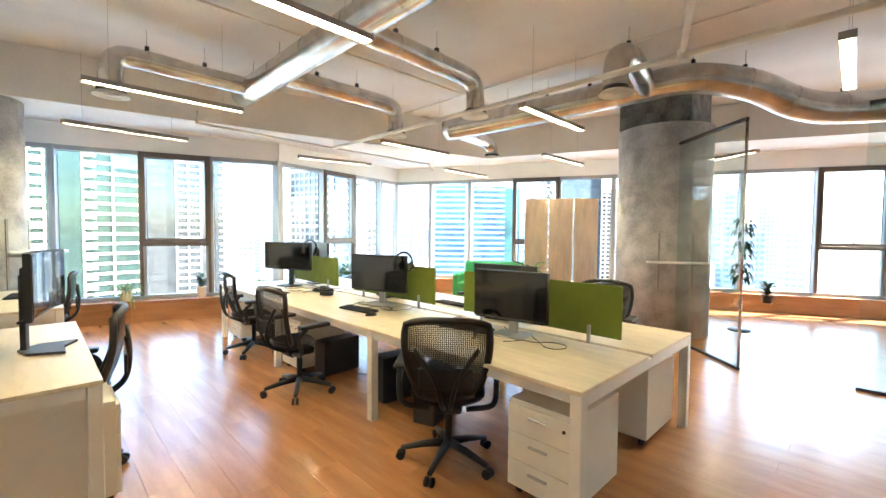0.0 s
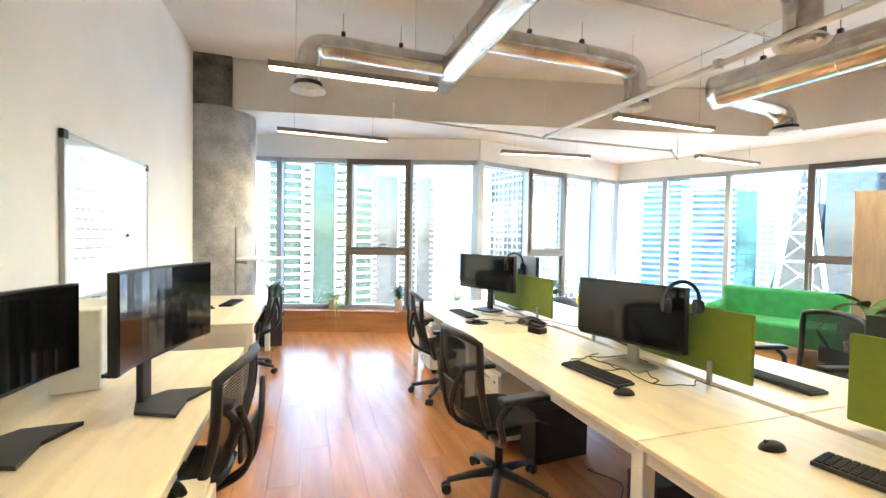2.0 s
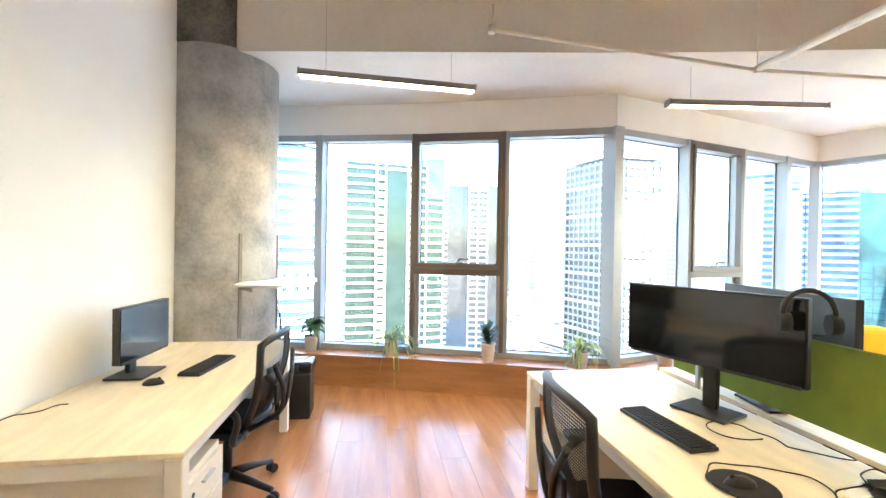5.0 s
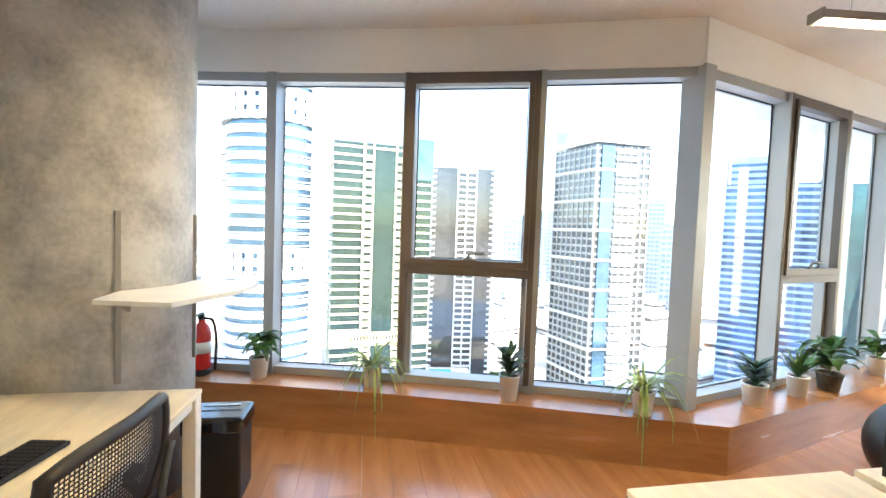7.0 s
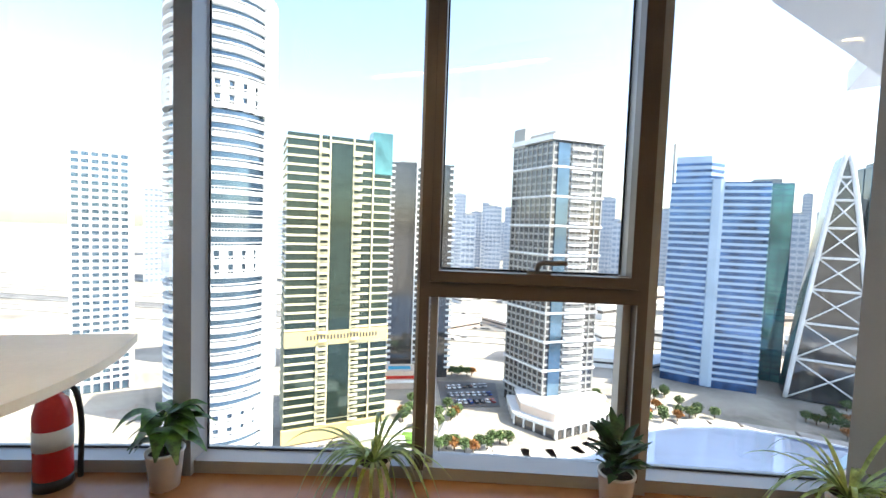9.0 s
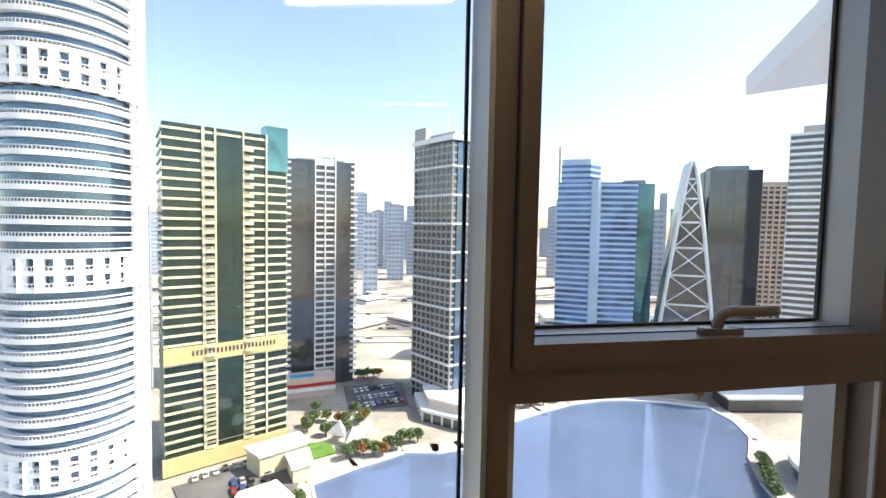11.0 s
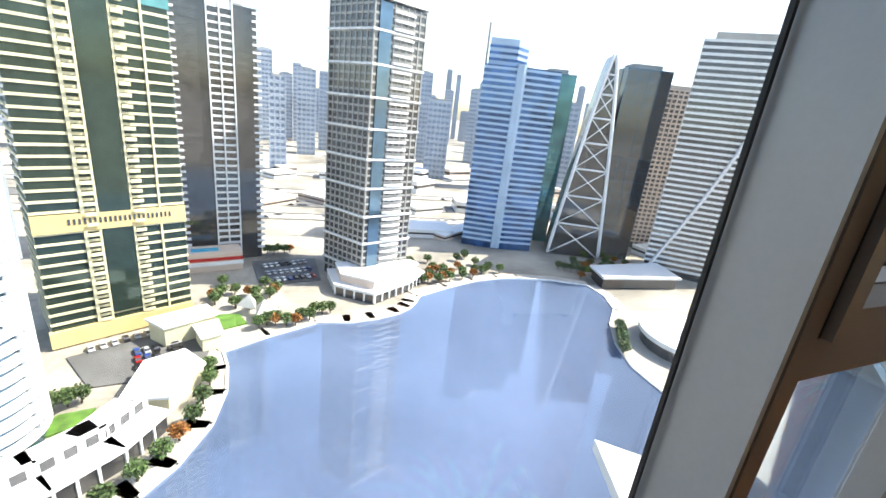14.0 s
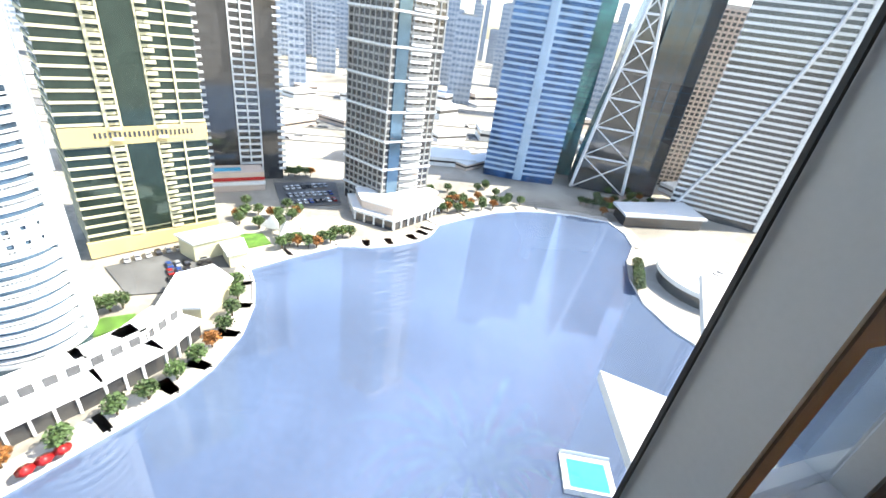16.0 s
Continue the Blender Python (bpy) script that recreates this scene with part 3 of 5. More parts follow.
def cable(pts, r=0.0028, label="thin black cable lying loose on the desk"):
    tagged(part("cable", tube(smooth_path(pts, 8), r, 6), M_RUBBER), label, "cable", "cables")


zc = 0.7455
rc = random.Random(4)
for x0, y0, n in ((2.55, 4.85, 3), (2.62, 3.2, 3), (2.6, 1.45, 2), (2.75, 5.2, 2), (2.75, 3.7, 2), (-0.38, 6.0, 1), (3.2, 4.6, 2)):
    for _ in range(n):
        x, y, a = x0, y0, rc.uniform(0, 6.28)
        pts = [(x, y, zc)]
        for i in range(9):
            a += rc.uniform(-0.9, 1.1)
            x, y = min(2.91, max(2.15, x + 0.075 * math.cos(a))) if x0 > 1 and x0 < 2.95 else x + 0.04 * math.cos(a), y + 0.075 * math.sin(a)
            pts.append((x, y, zc + rc.uniform(0, 0.004)))
        cable(pts)
for y in (2.5, 3.3, 4.1):
    cable([(2.5, y, 0.006), (2.7, y + 0.2, 0.006), (2.6, y + 0.4, 0.006), (2.85, y + 0.3, 0.006), (2.9, y + 0.1, 0.3), (2.95, y + 0.1, 0.55)], 0.004, "black power cables tangled under the desk")
bxx = thing("charger_box", "small black charger dock on the bench desk", "charger", "", "", pose(2.66, 4.47, 0.742, 0, 0, 20))
part("dock", bx(-0.05, 0.05, -0.065, 0.065, 0, 0.05, 0.008), M_BLACK, bxx)
part("cradle", bx(-0.03, 0.03, -0.05, 0.05, 0.05, 0.07, 0.01), M_RUBBER, bxx)


bag = bmesh.new()
bmesh.ops.create_icosphere(bag, subdivisions=3, radius=1)
rg = random.Random(17)
for v in bag.verts:
    k = 1 + rg.uniform(-0.22, 0.22)
    v.co = Vector((v.co.x * 0.11 * k, v.co.y * 0.13 * k, max(0.0, v.co.z) * 0.06 * k))
cloth = thing("crumpled_bag", "crumpled dark pouch on a sheet of pale paper", "bag", m=pose(2.80, 4.80, 0.742, 0, 0, 25))
part("paper", bx(-0.13, 0.13, -0.16, 0.16, 0.0, 0.003), M_PAPER, cloth, "pale paper sheet")
part("pouch", bag, M_BLACK, cloth, m=pose(0, 0, 0.003))


def headset(x, y, z, turn, tilt=0):
    h = thing("headset", "black over-ear headset hung on the monitor corner" if z > 1 else "black over-ear headset lying on the desk", "headset", "headsets", "", pose(x, y, z, tilt, 0, turn))
    arc = [(0, 0.085 * math.cos(radians(a)), 0.095 * math.sin(radians(a))) for a in range(-10, 191, 15)]
    part("headband", tube(arc, 0.011, 8), M_BLACK, h)
    for s in (-1, 1):
        part("ear_cup", cy((0, 0.062 * s, -0.04), (0, 0.10 * s, -0.04), 0.042, 0.036), M_RUBBER, h)
    part("microphone", tube(smooth_path([(0.01, -0.09, -0.05), (0.06, -0.08, -0.09), (0.10, -0.03, -0.10)]), 0.005, 6), M_BLACK, h)


headset(2.80, 5.17, 1.29, 60)
headset(2.78, 3.17, 1.21, 60)
headset(2.42, 2.02, 0.79, 15, 80)

# ---------- whiteboard ----------
wb = thing("whiteboard", "wall-mounted whiteboard with aluminium frame and faint notes", "whiteboard", m=pose(XW, 0, 0))
Y0, Y1, Z0, Z1 = 4.42, 5.74, 1.11, 2.09
part("board", bx(0.004, 0.022, Y0, Y1, Z0, Z1), M_BOARD, wb, "glossy white writing surface")
for a in ((Y0 - 0.015, Y1 + 0.015, Z0 - 0.018, Z0), (Y0 - 0.015, Y1 + 0.015, Z1, Z1 + 0.018), (Y0 - 0.018, Y0, Z0, Z1), (Y1, Y1 + 0.018, Z0, Z1)):
    part("frame_rail", bx(0.003, 0.028, *a), M_SILVER, wb)
for y in (Y0, Y1):
    for z in (Z0, Z1):
        part("corner_cap", bx(0.002, 0.031, y - 0.028, y + 0.028, z - 0.028, z + 0.028, 0.006), M_BLACK, wb)
part("pen_tray", bx(0.02, 0.075, Y0 + 0.3, Y1 - 0.3, Z0 - 0.02, Z0 - 0.012), M_SILVER, wb)
rw = random.Random(8)
for i in range(11):
    y = Y0 + 0.08 + rw.uniform(0, 0.05)
    for k in range(rw.randint(2, 5)):
        ln = rw.uniform(0.04, 0.12)
        part("handwriting", bx(0.0222, 0.0226, y, y + ln, Z1 - 0.12 - i * 0.062, Z1 - 0.112 - i * 0.062), M_INK, wb)
        y += ln + 0.025
part("magnet", cy((0.022, Y0 + 0.9, 1.5), (0.03, Y0 + 0.9, 1.5), 0.014), M_BLACK, wb)

# ---------- ducts ----------
def duct(name, pts, r, label, seams=0.55, n=24):
    d = thing(name, label, "air duct")
    path = smooth_path(pts, 8)
    part("pipe", tube(path, r, n), M_DUCT, d)
    acc = 0.0
    for a, b in zip(path, path[1:]):
        acc += (b - a).length
        if acc > seams:
            acc = 0.0
            e = (b - a).normalized()
            part("seam", cy(a - e * 0.006, a + e * 0.006, r + 0.004, n=n), M_DUCT, d)
            if abs(e.z) < 0.3:
                part("hanger", cy((a.x, a.y, a.z + r), (a.x, a.y, CH), 0.004, n=6), M_LAMPBODY, d)
                part("bracket", bx(a.x - 0.02, a.x + 0.02, a.y - 0.02, a.y + 0.02, a.z + r, a.z + r + 0.05), M_BLACK, d)
    return d


def diffuser(x, y, z, r=0.17):
    d = thing("ceiling_diffuser", "round white ring air diffuser under the duct", "air diffuser", "diffusers", "", pose(x, y, z))
    for k, (a, b) in enumerate(((1.0, 0.80), (0.72, 0.55), (0.46, 0.30))):
        part("ring", lathe([(r * b, 0.03), (r * a, 0.0), (r * a, 0.008), (r * b, 0.04)], 28), M_WHITE, d)
    part("core", lathe([(0.01, 0.0), (r * 0.2, 0.004), (r * 0.12, 0.03)], 16), M_WHITE, d)
    part("collar", lathe([(r * 0.8, 0.03), (r * 0.8, 0.08)], 28), M_BLACK, d)


DZ = 3.44
duct("main_duct", [(2.36, -3.9, DZ), (2.36, 0, DZ), (2.36, 3, DZ), (2.36, 6.3, DZ)], 0.16, "bare spiral galvanised main air duct hung from the ceiling")
duct("branch_duct", [(2.3, 5.90, DZ), (1.6, 5.88, DZ), (1.05, 5.85, DZ), (0.87, 5.83, DZ - 0.06), (0.82, 5.82, DZ - 0.22), (0.82, 5.82, 3.03)], 0.115, "galvanised branch air duct with elbow")
duct("branch_duct", [(2.4, 5.15, DZ), (3.2, 5.15, DZ), (3.98, 5.16, DZ), (4.18, 5.16, DZ - 0.06), (4.23, 5.16, DZ - 0.22), (4.23, 5.16, 3.05)], 0.115, "galvanised branch air duct with elbow")
duct("branch_duct", [(2.4, 3.45, DZ), (3.2, 3.48, DZ), (3.98, 3.53, DZ), (4.19, 3.54, DZ - 0.06), (4.24, 3.54, DZ - 0.22), (4.24, 3.54, 3.05)], 0.115, "galvanised branch air duct with elbow")
duct("side_duct", [(5.35, 5.15, 3.28), (5.6, 4.2, 3.33), (5.85, 3.2, 3.40), (6.05, 2.3, 3.46), (6.2, 1.6, 3.48), (6.6, 1.05, 3.36), (7.0, 0.6, 3.12), (7.4, 0.0, 3.06), (8.2, -2, 3.06), (8.6, -3.8, 3.06)], 0.19, "large bare galvanised duct bending over the glass partition")
duct("branch_duct", [(5.35, 5.1, 3.28), (5.9, 5.15, 3.26), (6.35, 5.14, 3.22), (6.52, 5.13, 3.12), (6.55, 5.13, 2.99)], 0.115, "short galvanised branch duct with elbow")
duct("branch_duct", [(6.0, 2.1, 3.44), (5.3, 1.95, 3.46), (4.9, 1.9, 3.46), (4.68, 1.9, 3.38), (4.62, 1.9, 3.2), (4.62, 1.9, 3.05)], 0.13, "galvanised branch duct with elbow")
for x, y, z in ((0.82, 5.82, 2.96), (4.23, 5.16, 2.98), (4.24, 3.54, 2.98), (6.55, 5.13, 2.93), (4.62, 1.9, 2.98)):
    diffuser(x, y, z)

# ---------- sprinkler pipes ----------
def pipe(name, pts, r, label="painted sprinkler pipe under the ceiling"):
    d = thing(name, label, "pipe", "pipes")
    part("run", tube(pts, r, 10), M_PIPE, d)
    for p in pts[1:-1]:
        part("fitting", cy((p[0], p[1], p[2] - r * 1.5), (p[0], p[1], p[2] + r * 1.5), r * 1.5, n=12), M_PIPE, d)
    for p in (pts[0], pts[-1], tuple((a + b) / 2 for a, b in zip(pts[0], pts[1]))):
        part("hanger", cy((p[0], p[1], p[2]), (p[0], p[1], CH), 0.004, n=6), M_PIPE, d)


pipe("sprinkler_pipe", [(4.0, -3.9, 2.97), (4.0, 1.08, 2.97), (4.0, 4.0, 2.97), (4.0, 6.62, 2.97)], 0.028)
pipe("sprinkler_pipe", [(1.8, 6.40, 3.12), (1.8, 6.40, 2.96), (4.0, 6.63, 2.96), (6.05, 6.40, 2.90), (6.15, 6.37, 2.78)], 0.016)
pipe("sprinkler_pipe", [(4.0, 1.08, 2.99), (2.75, 0.6, 3.3), (2.0, -0.6, 3.5)], 0.024)
pipe("conduit", [(1.2, 4.6, 3.74), (4.9, 4.65, 3.74), (7.5, 4.7, 3.74)], 0.014, "thin conduit fixed to the ceiling")
pipe("conduit", [(5.2, -2, 3.72), (5.2, 6.2, 3.72)], 0.014, "thin conduit fixed to the ceiling")

# ---------- pendant lamps ----------
def make_lamp():
    l = thing("pendant_lamp", "slim grey linear pendant lamp on thin wires", "lamp", "linear lamps")
    bm = prism([(-0.03, 0.055), (0.03, 0.055), (0.05, 0.0), (0.044, 0.0), (0.026, 0.048), (-0.026, 0.048), (-0.044, 0.0), (-0.05, 0.0)], -0.70, 0.70)
    bm.transform(Matrix(((0, 0, 1, 0), (1, 0, 0, 0), (0, 1, 0, 0), (0, 0, 0, 1))))
    part("housing", bm, M_LAMPBODY, l)
    for x in (-0.70, 0.70):
        part("end_cap", bx(x - 0.006, x + 0.006, -0.048, 0.048, -0.001, 0.056), M_LAMPBODY, l)
    part("tube", bx(-0.69, 0.69, -0.034, 0.034, 0.018, 0.03), M_TUBE, l, "warm white light strip")
    lv = bmesh.new()
    for k in range(46):
        x = -0.68 + k * 1.36 / 45
        box(lv, x - 0.0012, x + 0.0012, -0.042, 0.042, 0.002, 0.016)
    part("louvre", lv, M_SILVER, l)
    for x in (-0.5, 0.5):
        part("wire", cy((x, 0, 0.055), (x, 0, 0.93), 0.0018, n=6), M_LAMPBODY, l)
    return l


lamp = make_lamp()
lamp.matrix_basis = pose(1.22, 5.06, 2.86)
for x, y, z, r in ((1.16, 7.13, 2.83, 3), (4.25, 6.97, 2.79, -7), (4.66, 5.15, 2.84, 1), (4.62, 2.62, 2.84, 2), (7.1, 6.3, 2.80, 4), (7.2, 3.95, 2.83, 1), (1.22, 2.50, 2.86, 1), (4.86, 0.12, 2.85, 1), (9.0, 1.9, 2.85, 60)):
    o = copy_thing(lamp, pose(x, y, z, 0, 0, r))

# ---------- glass partition ----------
gp = thing("partition", "frameless glass partition with dark floor channel", "glass partition", kind="structure")
for (xa, ya), (xb, yb) in (((6.65, 1.85), (5.75, 0.93)), ((5.88, 0.0), (5.9, -4.0))):
    L = math.hypot(xb - xa, yb - ya)
    m = seg_matrix((xa, ya), (xb, yb))
    part("glass_panel", bx(0, L, -0.006, 0.006, 0.02, 2.75), M_GLASS_P, gp, m=m).visible_shadow = False
    part("floor_channel", bx(0, L, -0.02, 0.02, 0.0, 0.03), M_GASKET, gp, m=m)
    part("top_channel", bx(0, L, -0.02, 0.02, 2.75, 2.79), M_GASKET, gp, m=m)
part("hinge", cy((5.75, 0.93, 0.03), (5.75, 0.93, 2.75), 0.014), M_CHROME, gp)

# ---------- folding screen, sofa, armchair ----------
fs = thing("folding_screen", "three-leaf beech folding screen standing by the windows", "folding screen", m=pose(6.88, 4.57, 0, 0, 0, -55))
for i, (x, t) in enumerate(((0, 14), (0.45, -14), (0.90, 14))):
    lf = part("leaf", bx(0.0, 0.43, -0.014, 0.014, 0.03, 2.15, 0.004), M_DOORWOOD, fs, m=pose(x, 0.05 if t < 0 else -0.05, 0, 0, 0, t * 0.6))
    for z0, z1 in ((0.15, 0.95), (1.05, 1.68), (1.76, 2.06)):
        bmf = bmesh.new()
        for a in ((0.06, 0.37, z0, z0 + 0.012), (0.06, 0.37, z1 - 0.012, z1), (0.06, 0.072, z0, z1), (0.358, 0.37, z0, z1)):
            box(bmf, a[0], a[1], -0.020, 0.020, a[2], a[3])
        part("moulding", bmf, M_DOORWOOD, lf)


def couch(name, label, cat, x, y, turn, w, mt):
    s = thing(name, label, cat, m=pose(x, y, 0, 0, 0, turn))
    part("seat", bx(-0.38, 0.38, -w / 2, w / 2, 0.14, 0.44, 0.05, 3), mt, s)
    part("backrest", bx(0.26, 0.44, -w / 2, w / 2, 0.30, 0.86, 0.06, 3), mt, s)
    for k in (-1, 1):
        part("armrest", bx(-0.36, 0.40, k * w / 2 - 0.08, k * w / 2 + 0.08, 0.14, 0.62, 0.05, 3), mt, s)
        for xx in (-0.3, 0.32):
            part("foot", cy((xx, k * (w / 2 - 0.05), 0), (xx, k * (w / 2 - 0.05), 0.14), 0.02), M_BLACK, s)


couch("sofa", "bright green fabric sofa near the windows", "sofa", 7.25, 5.6, 25, 1.5, M_SOFA)
couch("armchair", "bright yellow fabric armchair beyond the bench desk", "armchair", 5.35, 6.75, 75, 0.72, M_YELLOW)
st = thing("side_table", "small round side table with white top", "table", m=pose(6.2, 6.6, 0))
part("top", lathe([(0.25, 0.50), (0.255, 0.51), (0.25, 0.52)], 28), M_WHITE, st)
part("stem", cy((0, 0, 0.02), (0, 0, 0.5), 0.02), M_CHROME, st)
part("foot", lathe([(0.2, 0), (0.19, 0.015), (0.03, 0.025)], 24), M_CHROME, st)
ball = bmesh.new()
bmesh.ops.create_uvsphere(ball, u_segments=40, v_segments=28, radius=0.325)
for f in ball.faces:
    f.smooth = True
bl = thing("exercise_ball", "black rubber exercise ball on the floor by the bench", "ball", m=pose(4.60, 7.0, 0.325))
part("ball_shell", ball, M_BLACK, bl)
part("valve", cy((-0.20, -0.255, 0.0), (-0.205, -0.262, 0.0), 0.012), M_RUBBER, bl)

# ---------- shelf on columns, extinguisher, shredder ----------
def bracket_shelf(x, y, z, turn, w, d, corner=True):
    s = thing("wall_shelf", "white shelf board on slotted metal brackets fixed to the column", "shelf", m=pose(x, y, 0, 0, 0, turn))
    poly = [(-w / 2, 0.0), (w / 2, 0.0), (w / 2, -d * 0.55), (w / 2 - 0.18, -d * 0.9), (w / 2 - 0.4, -d), (-w / 2 + 0.05, -d), (-w / 2, -d + 0.05)]
    part("board", prism(poly, z, z + 0.022), M_PAPER, s)
    for xx in (-w * 0.28, w * 0.28):
        part("upright", bx(xx - 0.012, xx + 0.012, -0.004, 0.012, z - 0.42, z + 0.42), M_LAMPBODY, s)
        arm = part("bracket_arm", bx(xx - 0.006, xx + 0.006, -d * 0.8, 0.0, z - 0.028, z - 0.002), M_LAMPBODY, s)


ws = thing("wall_shelf", "white rounded shelf board on slotted brackets on the column", "shelf")
rim = [(-0.05, 7.46), (-0.02, 7.19), (0.33, 7.12)] + [tuple(p)[:2] for p in smooth_path([(0.42, 7.33, 0), (0.495, 7.50, 0), (0.525, 7.72, 0), (0.50, 7.93, 0)], 5)] + [(0.14, 7.96), (0.10, 7.66)]
part("board", prism(rim, 1.195, 1.217), M_PAPER, ws)
for x, y, a in ((-0.062, 7.465, -53), (0.13, 7.90, 6)):
    part("upright", bx(-0.004, 0.014, -0.012, 0.012, 0.74, 1.62, m=pose(x, y, 0, 0, 0, a)), M_LAMPBODY, ws, "slotted grey steel upright")
    part("bracket_arm", bx(0.014, 0.26, -0.006, 0.006, 1.150, 1.194, m=pose(x, y, 0, 0, 0, a)), M_LAMPBODY, ws)
bracket_shelf(6.62, 1.86, 1.10, -62, 0.75, 0.22)
fe = thing("fire_extinguisher", "red fire extinguisher with black hose on the window bench", "fire extinguisher", m=pose(-0.13, 8.76, 0.34))
part("cylinder", lathe([(0.066, 0.0), (0.07, 0.02), (0.07, 0.33), (0.055, 0.39), (0.028, 0.42), (0.025, 0.45)], 24), M_RED, fe)
part("foot_ring", lathe([(0.071, 0.0), (0.0715, 0.05)], 24), M_BLACK, fe)
part("label", lathe([(0.0712, 0.18), (0.0712, 0.27)], 24), M_PAPER, fe, "white printed band")
part("valve", bx(-0.02, 0.02, -0.025, 0.025, 0.45, 0.49, 0.006), M_BLACK, fe)
part("lever", bx(-0.012, 0.012, -0.12, 0.02, 0.49, 0.505, 0.004), M_BLACK, fe)
part("hose", tube(smooth_path([(0.02, 0, 0.46), (0.09, -0.02, 0.44), (0.12, -0.03, 0.3), (0.115, -0.03, 0.1), (0.11, -0.02, 0.04)]), 0.011, 8), M_RUBBER, fe)
sh = thing("paper_shredder", "black and grey paper shredder standing by the desk", "shredder", m=pose(0.36, 7.66, 0))
part("bin", bx(-0.15, 0.15, -0.12, 0.12, 0.0, 0.40, 0.015), M_BLACK, sh)
part("head", bx(-0.165, 0.165, -0.13, 0.13, 0.40, 0.50, 0.025, 3), M_SCREEN, sh)
part("slot", bx(-0.12, 0.12, -0.02, -0.008, 0.499, 0.502), M_GASKET, sh)
part("control_strip", bx(-0.10, 0.10, 0.05, 0.07, 0.5005, 0.504), M_SILVER, sh)

# ---------- plants ----------
def leaf(bm, base, az, length, width, rise, droop, seg=6):
    prev = None
    d, s = Vector((math.cos(az), math.sin(az), 0)), Vector((-math.sin(az), math.cos(az), 0))
    for i in range(seg + 1):
        u = i / seg
        p = base + d * length * u * (1 - 0.15 * u) + Vector((0, 0, rise * length * u - droop * length * u * u))
        w = width * math.sin(math.pi * min(0.96, 0.12 + 0.88 * u)) * 0.5
        row = (bm.verts.new(p - s * w + Vector((0, 0, w * 0.35))), bm.verts.new(p), bm.verts.new(p + s * w + Vector((0, 0, w * 0.35))))
        if prev:
            bm.faces.new((prev[0], prev[1], row[1], row[0])).smooth = True
            bm.faces.new((prev[1], prev[2], row[2], row[1])).smooth = True
        prev = row


def plant(kind, x, y, z, seed, label, pot_r=0.075, pot_h=0.17, scale=1.45, potm=None):
    r = random.Random(seed)
    p = thing("potted_plant", label, "plant", "plants on the window bench", "", pose(x, y, z))
    pot = part("pot", lathe([(pot_r * 0.78, 0), (pot_r, pot_h - 0.012), (pot_r * 1.06, pot_h - 0.010), (pot_r * 1.06, pot_h), (pot_r * 0.93, pot_h), (pot_r * 0.9, pot_h - 0.02)], 28), potm or M_POT, p)
    part("soil", lathe([(0.01, pot_h - 0.02), (pot_r * 0.9, pot_h - 0.019)], 20), M_SOIL, p)
    top = Vector((0, 0, pot_h - 0.02))
    n = dict(spider=52, bush=30, spiky=60, succulent=40)[kind]
    bm = bmesh.new()
    for i in range(n):
        a = r.uniform(0, 6.283)
        if kind == "spider":
            L = r.uniform(0.13, 0.30) * scale
            leaf(bm, top, a, L, 0.019, r.uniform(0.6, 1.6), r.uniform(0.7, 2.1), 9)
        elif kind == "bush":
            h = r.uniform(0.03, 0.14) * scale
            leaf(bm, top + Vector((0.02 * math.cos(a), 0.02 * math.sin(a), h)), a, r.uniform(0.08, 0.15) * scale, 0.05 * scale, r.uniform(0.2, 0.9), r.uniform(0.4, 1.0), 6)
        elif kind == "spiky":
            h = 0.11 * scale * (i / n)
            leaf(bm, top + Vector((0.008 * math.cos(a), 0.008 * math.sin(a), h)), a, r.uniform(0.07, 0.11) * scale, 0.038, r.uniform(0.4, 1.1), 0.3, 5)
        else:
            h = 0.05 * scale * (i / n)
            leaf(bm, top + Vector((0, 0, h)), a, r.uniform(0.07, 0.13) * scale, 0.03, r.uniform(0.7, 1.4), 0.2, 5)
    part("leaves", bm, {"spider": M_LEAF_PALE, "bush": M_LEAF, "spiky": M_LEAF_DARK, "succulent": M_LEAF}[kind], p)
    if kind == "bush":
        part("stem", tube([(0, 0, pot_h - 0.02), (0.005, 0, pot_h + 0.05), (0, 0.005, pot_h + 0.12 * scale)], 0.006, 6), M_LEAF, p)
    if kind == "spider":
        part("runner", tube(smooth_path([(0, 0, pot_h), (0.05, -0.12, pot_h + 0.06), (0.07, -0.20, pot_h - 0.05), (0.07, -0.22, pot_h - 0.28)]), 0.002, 5), M_LEAF_PALE, p)


BZ = 0.34
plant("bush", 0.34, 8.65, BZ, 1, "leafy green plant in a white pot on the window bench")
plant("spider", 1.24, 8.37, BZ, 2, "trailing striped spider plant in a white pot")
plant("spiky", 2.24, 8.02, BZ, 3, "dark upright rosette plant in a white pot", pot_h=0.19)
plant("spider", 3.11, 7.69, BZ, 4, "trailing striped spider plant in a white pot")
plant("spiky", 4.08, 7.74, BZ, 5, "green rosette plant in a white pot with a black tag", pot_r=0.085)
plant("succulent", 4.62, 7.86, BZ, 6, "pale succulent in a white pot on the bench")
plant("bush", 5.05, 7.95, BZ, 7, "broad-leaved plant in a dark pot on the bench", 0.09, 0.15, 2.0, M_CONC_DARK)
plant("bush", 6.0, 8.25, BZ, 9, "green plant in a white pot on the bench")
plant("bush", 6.55, 4.25, 0.0, 10, "large leafy floor plant in a grey pot", 0.17, 0.45, 3.2, M_CONC)
plant("bush", 8.35, 4.75, BZ, 11, "leafy plant on the window bench", scale=1.2)
plant("spiky", 9.15, 1.15, BZ, 12, "small green plant in a black pot on the window bench", 0.09, 0.14, 1.6, M_BLACK)
